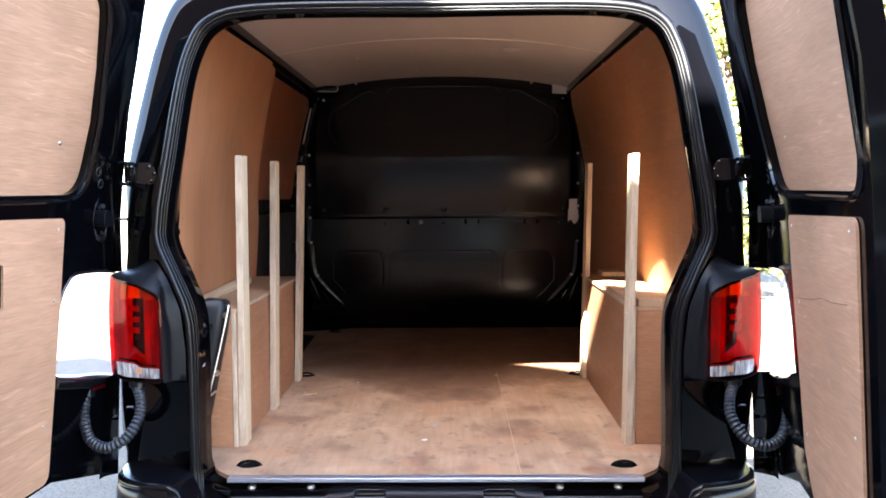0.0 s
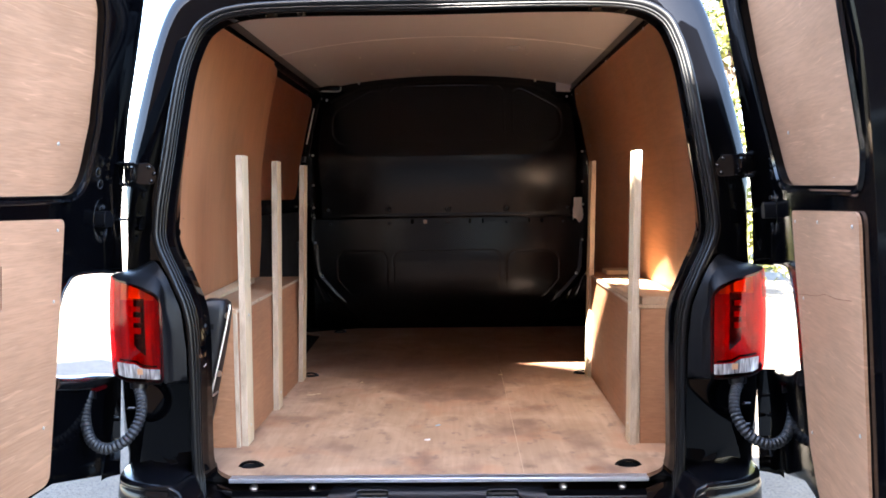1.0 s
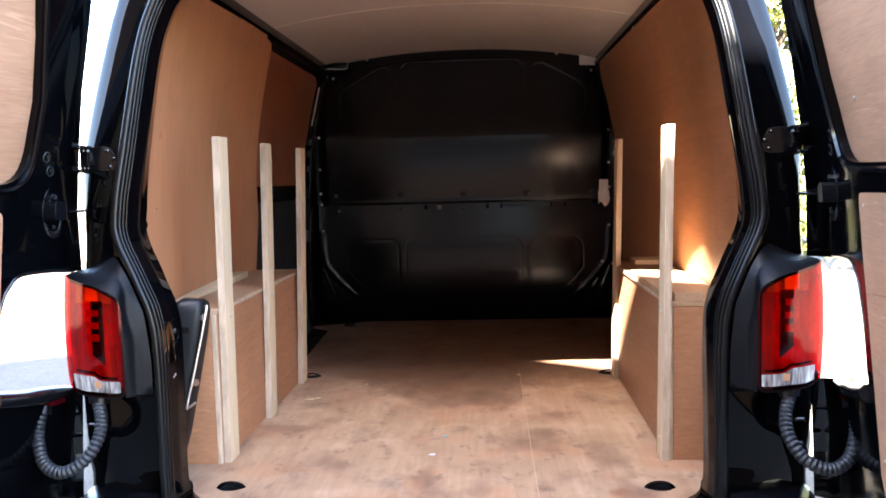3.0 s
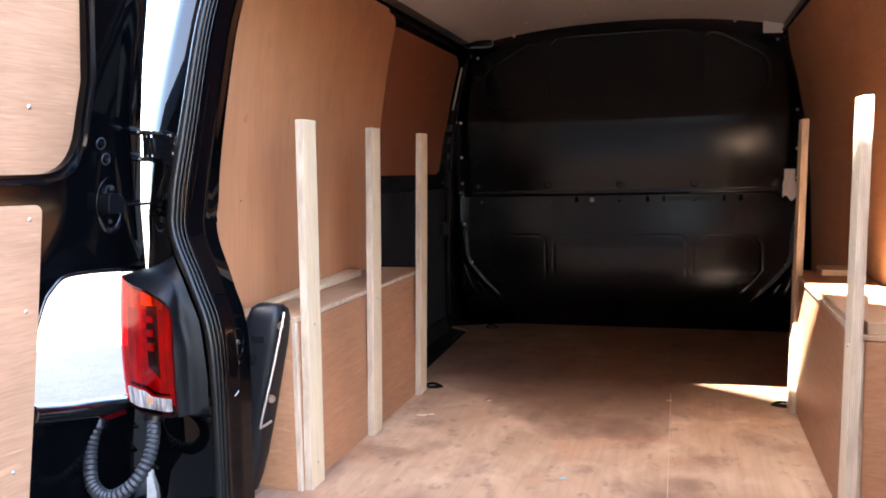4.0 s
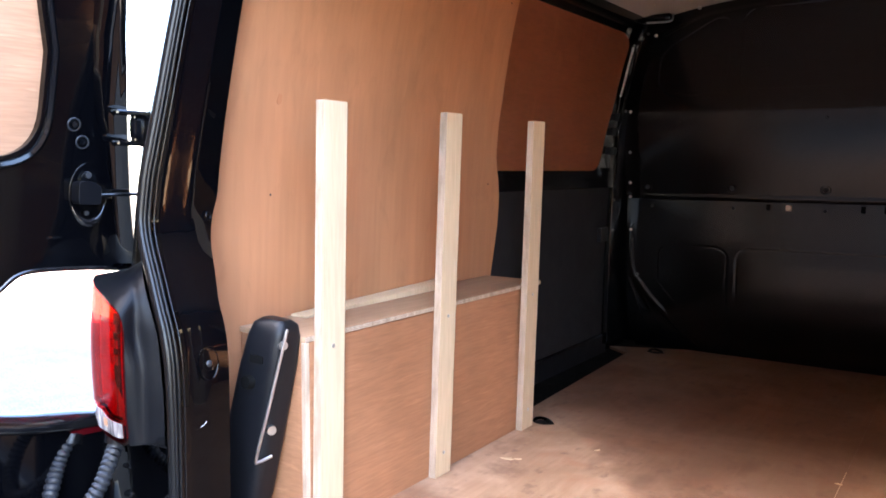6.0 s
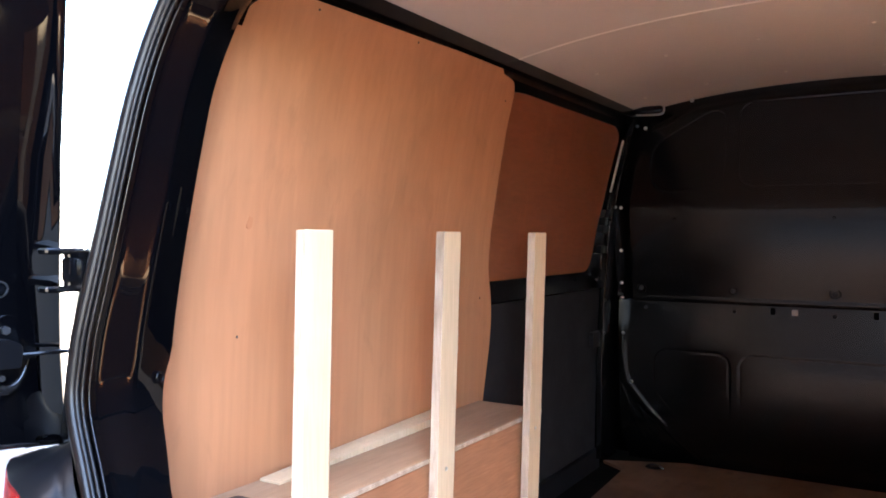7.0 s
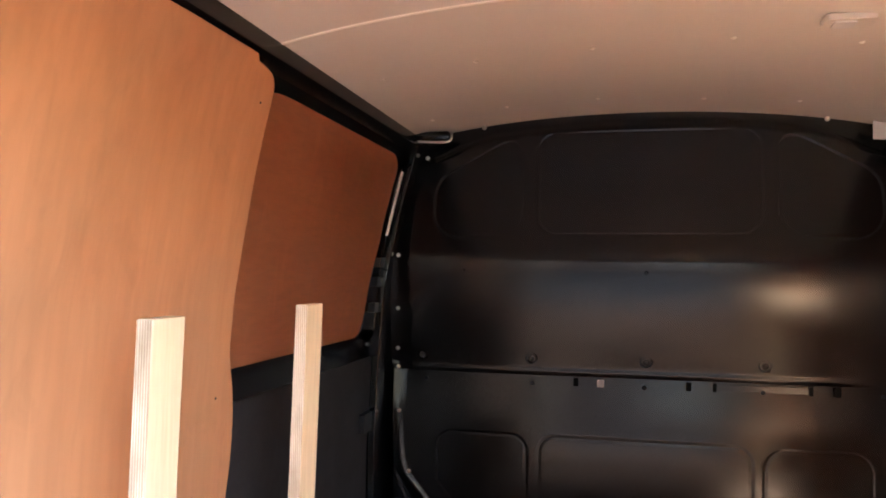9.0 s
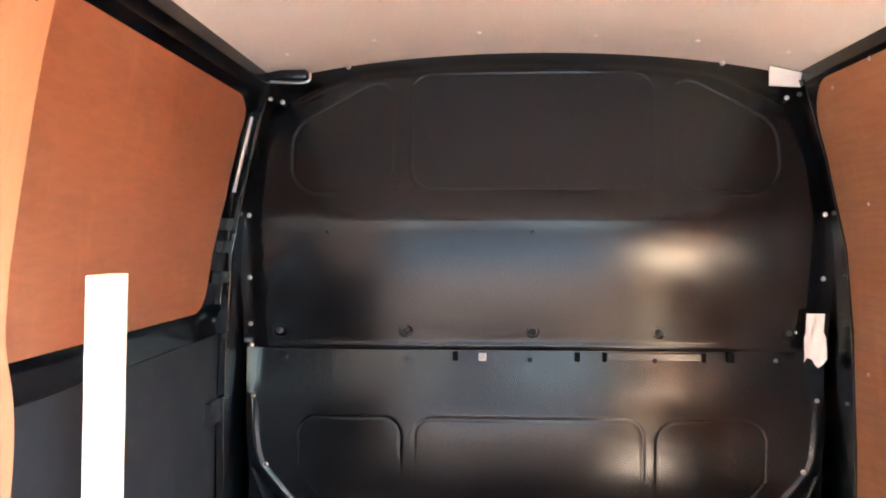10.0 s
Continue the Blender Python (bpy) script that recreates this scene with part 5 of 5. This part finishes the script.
for s in (-1, 1):
    for x, z in ((0.778, 1.095), (0.778, 1.24), (0.778, 1.3), (0.742, 0.9), (0.772, 1.43), (0.765, 1.83), (0.69, 1.918), (0.768, 1.6), (0.768, 1.745)):
        y = upper_y(x, z) if z > 1.235 else lower_y(x, z)
        part("screw", screw_bm((s * x, y - 0.001, z), (0, -1, 0), 0.007), "steel", bulk)
for x in (-0.55, 0.0):
    part("rivet", screw_bm((x, upper_y(x, 1.553) - 0.001, 1.553), (0, -1, 0), 0.006), "inner_black", bulk)
for x0, x1 in ((-0.215, -0.2), (0.12, 0.135), (0.197, 0.207), (0.535, 0.55), (0.465, 0.475)):
    part("slot", box_bm(x0, x1, 2.505, 2.516, 1.2, 1.225), "matt_dark", bulk)
part("slot_tab", chamfer_box(-0.143, -0.122, 2.503, 2.512, 1.2, 1.222, 0.002), "pale_metal", bulk, "pale tab")
part("slot_plate", chamfer_box(0.21, 0.463, 2.511, 2.514, 1.203, 1.222, 0.001), "bulkhead", bulk, "shiny black joint plate")
part("gap_filler", sheet([[(0.622, 1.952), (0.738, 1.946), (0.738, 1.978), (0.622, 2.005)]], 0.004, lambda u, v, w: (u, 2.46 - w, v - 0.012)), "pale_metal", bulk, "bare pale metal corner")
bm = bmesh.new()
tube(bm, smooth([(-0.72, 2.44, 1.962), (-0.64, 2.445, 1.958), (-0.602, 2.445, 1.962), (-0.598, 2.45, 1.985)], 6), 0.004, 8)
part("edge_clip", bm, "steel", bulk, "bright clip wire")
part("corner_bracket", chamfer_box(-0.735, -0.6, 2.42, 2.47, 1.963, 1.99, 0.008, 2), "inner_black", bulk)

# torn paper tag
tag = bmesh.new()
tr = random.Random(9)
grid = [[(0.712 + 0.058 * i / 6 + (0.006 if j < 4 else 0) * (1 - i / 3), 2.447 + 0.004 * math.sin(i * 1.9 + j * 0.8) + tr.uniform(-0.001, 0.001), 1.34 - 0.13 * j / 8 + (0.014 * math.sin(i * 1.2) if j == 8 else 0)) for i in range(7)] for j in range(9)]
for dy in (0.0, 0.0008):
    rows = [[tag.verts.new((p[0], p[1] + dy, p[2])) for p in r] for r in grid]
    for r0, r1 in zip(rows, rows[1:]):
        for k in range(6):
            tag.faces.new((r0[k], r0[k + 1], r1[k + 1], r1[k]))
tagged(link("paper_tag", tag, "paper", angle=80), "torn white paper tag taped to the bulkhead's edge", "paper tag")

# ---- wheel-arch boxes ----
def arch_box(s, y0, y1):
    b = thing("wheel_arch_box", "plywood box over the wheel arch with battens", "box", (s * 0.73, (y0 + y1) / 2, FLOOR), "wheel-arch boxes")
    ox, oy = s * 0.73, (y0 + y1) / 2

    def put(x0, x1, a0, a1, z0, z1, w=0.0012):
        x0, x1 = sorted((s * x0 - ox, s * x1 - ox))
        return chamfer_box(x0, x1, a0 - oy, a1 - oy, z0 - FLOOR, z1 - FLOOR, w)

    part("inner_board", put(0.632, 0.644, y0 + 0.012, y1, FLOOR, 0.998), "box_ply", b, "reddish plywood side board")
    part("end_board", put(0.6445, 0.825, y0, y0 + 0.012, FLOOR, 0.998), "box_ply", b, "reddish plywood end board")
    part("corner_edge", put(0.632, 0.644, y0 - 0.001, y0 + 0.0115, FLOOR, 0.998), "ply_edge_x", b, "pale laminated edge")
    part("corner_batten", put(0.645, 0.665, y0 + 0.013, y0 + 0.04, FLOOR, 0.99), "birch", b)
    part("end_board", put(0.6445, 0.828, y1 - 0.012, y1, FLOOR, 0.998), "box_ply", b, "reddish plywood end board")
    part("top_board", put(0.6325, 0.829, y0 - 0.002, y1 + 0.08, 0.999, 1.011), "box_top_ply", b, "pale plywood top")
    part("top_edge", put(0.6295, 0.632, y0 - 0.002, y1 + 0.08, 0.9995, 1.0105, 0.0005), "ply_edge_z", b, "pale laminated edge")
    if s < 0:
        strip = put(0.775, 0.827, 0.5, 1.13, 1.0115, 1.034)
        for v in strip.verts:
            v.co.x += 0.012 * max(0.0, (0.9 - oy) - v.co.y)
            if v.co.y < 0.6 - oy:
                v.co.z = min(v.co.z, 1.0165 - FLOOR)
        part("batten", strip, "birch", b, "loose pale batten on the top")
    else:
        part("batten", put(0.65, 0.725, 0.372, 0.41, 1.0115, 1.035), "box_top_ply", b, "short pale batten")
        part("batten", put(0.634, 0.70, 0.45, 1.0, 1.0115, 1.026), "box_top_ply", b, "pale plywood batten")
        part("batten", put(0.70, 0.815, 1.3, 1.42, 1.0115, 1.03), "birch", b)
    return b


arch_box(-1, 0.352, 1.31)
right_box = arch_box(1, 0.368, 1.36)
right_box.location.x -= 0.0085
right_box.rotation_euler.z = -0.012

# ---- upright posts ----
def post(s, y, width, lean=0.0, inward=0.0, z1=1.494, x=0.6205, label="pale birch plywood upright screwed to the wheel-arch box"):
    p = thing("upright_post", label, "post", (s * x, y, FLOOR), "upright posts")
    bm = chamfer_box(-0.0102, 0.0102, 0.001, width - 0.001, 0, z1 - FLOOR, 0.001)
    for v in bm.verts:
        v.co.y += lean * v.co.z
        v.co.x -= s * inward * v.co.z
    part("board", bm, "birch", p)
    for a, b in ((0.0, 0.001), (width - 0.001, width)):
        bm = box_bm(-0.0098, 0.0098, a, b, 0.0005, z1 - FLOOR - 0.0005)
        for v in bm.verts:
            v.co.y += lean * v.co.z
            v.co.x -= s * inward * v.co.z
        part("edge", bm, "ply_edge_x", p, "laminated ply edge")
    for z in (0.06, 0.415):
        part("screw", screw_bm((-s * (0.0102 + inward * z), width * 0.5 + lean * z, z), (-s, 0, 0), 0.005), "steel", p)
    return p


post(-1, 0.365, 0.074, 0.026)
post(-1, 0.79, 0.07, 0.028, 0.013)
post(-1, 1.245, 0.07, -0.016, 0.034)
post(1, 0.352, 0.07, 0.0, -0.017, 1.489, 0.6055)
post(1, 1.29, 0.07, 0.0, -0.022, 1.497, 0.6205)

# ---- black tool carrier leaning on the box ----
tool = thing("tool_carrier", "black moulded plastic tool carrier leaning on the wheel-arch box", "tool carrier", (-0.757, 0.288, FLOOR))
AX = Vector((0.078, 0.03, 0.468))
sec = []
for t, wd, dp, sh in ((0.0, 0.03, 0.03, 0.0), (0.02, 0.07, 0.045, 0), (0.1, 0.1, 0.06, -0.005), (0.17, 0.125, 0.06, -0.012), (0.2, 0.135, 0.068, -0.014), (0.45, 0.14, 0.074, -0.012), (0.8, 0.128, 0.078, -0.003), (0.93, 0.115, 0.074, 0.0), (0.98, 0.1, 0.06, 0.0), (1.0, 0.07, 0.035, 0.0)):
    c, wd, dp = AX * t + Vector((sh, 0, 0.012)), wd * 0.74, dp * 0.9
    o = rounded([(-wd / 2, -dp / 2, dp * 0.35), (wd / 2, -dp / 2, dp * 0.35), (wd / 2, dp / 2, dp * 0.3), (-wd / 2, dp / 2, dp * 0.3)], 5)
    sec.append([c + Vector((p[0] * 0.95 + 0.1 * p[1], p[1] * 0.95 - 0.25 * p[0] * -1, -0.12 * p[0])) for p in o])
part("carrier_body", skin(sec, True, True), "carrier", tool, "", 40)


def on_tool(t, u, d):
    return AX * t + Vector((u * 0.95 - 0.1 * d, -d + 0.25 * u, 0.012 - 0.12 * u))


bm = bmesh.new()
tube(bm, smooth([on_tool(0.94, 0.03, 0.005), on_tool(0.965, 0.042, 0.016), on_tool(0.94, 0.049, 0.026), on_tool(0.65, 0.046, 0.036), on_tool(0.41, 0.04, 0.042), on_tool(0.385, 0.041, 0.036), on_tool(0.4, 0.047, 0.01)], 6), 0.0034, 8)
part("wire_bail", bm, "steel", tool, "bright bent wire")
for t, u in ((0.9, 0.038), (0.52, 0.042)):
    bm = bmesh.new()
    disc(bm, on_tool(t, u - 0.008, 0.012), (0.9, -0.4, 0), 0.0105, 0.014, 14, 0.0095)
    part("stud", bm, "steel", tool, "bright stud")
bm = bmesh.new()
disc(bm, on_tool(0.72, -0.014, 0.028), (0, -1, 0.1), 0.016, 0.014, 16, 0.013)
part("knob", bm, "matt_dark", tool)
part("slot", sheet([rounded([(-0.014, -0.008, 0.002), (0.014, -0.008, 0.002), (0.014, 0.008, 0.002), (-0.014, 0.008, 0.002)], 2)], 0.004, lambda u, v, w: on_tool(0.83, 0.0 + u, 0.0335 + w) + Vector((0, 0, v))), "matt_dark", tool)


# ---- small litter on the floor ----
def chip(x, y, size, turn, label, material="birch"):
    ch = random.Random(int(x * 1000 + y * 977))
    o = [(size * ch.uniform(0.7, 1.2) * math.cos(t) * (1.8 if k % 2 else 1.2), size * ch.uniform(0.4, 0.8) * math.sin(t)) for k, t in enumerate(np.linspace(0, 6.283, 7)[:-1])]
    ob = link("wood_chip", sheet([o], 0.0025, lambda u, v, w: (u, v, w)), material)
    ob.location, ob.rotation_euler = (x, y, FLOOR), (0, 0, turn)
    return tagged(ob, label, "wood chip", "litter on the floor")


chip(-0.04, 0.42, 0.0085, 0.3, "pale curled scrap lying on the plywood floor", "pale_metal")
chip(-0.53, 1.02, 0.012, 0.2, "pale wood splinter lying on the plywood floor")
chip(-0.505, 1.035, 0.007, 0.5, "small pale splinter lying on the plywood floor")
chip(-0.355, 1.225, 0.006, 1.0, "tiny pale splinter lying on the plywood floor")
chip(0.242, 1.35, 0.005, 0.0, "tiny pale crumb lying on the floor joint")
chip(-0.012, 0.583, 0.008, 0.6, "small blue-grey scrap lying on the plywood floor", "blue_scrap")
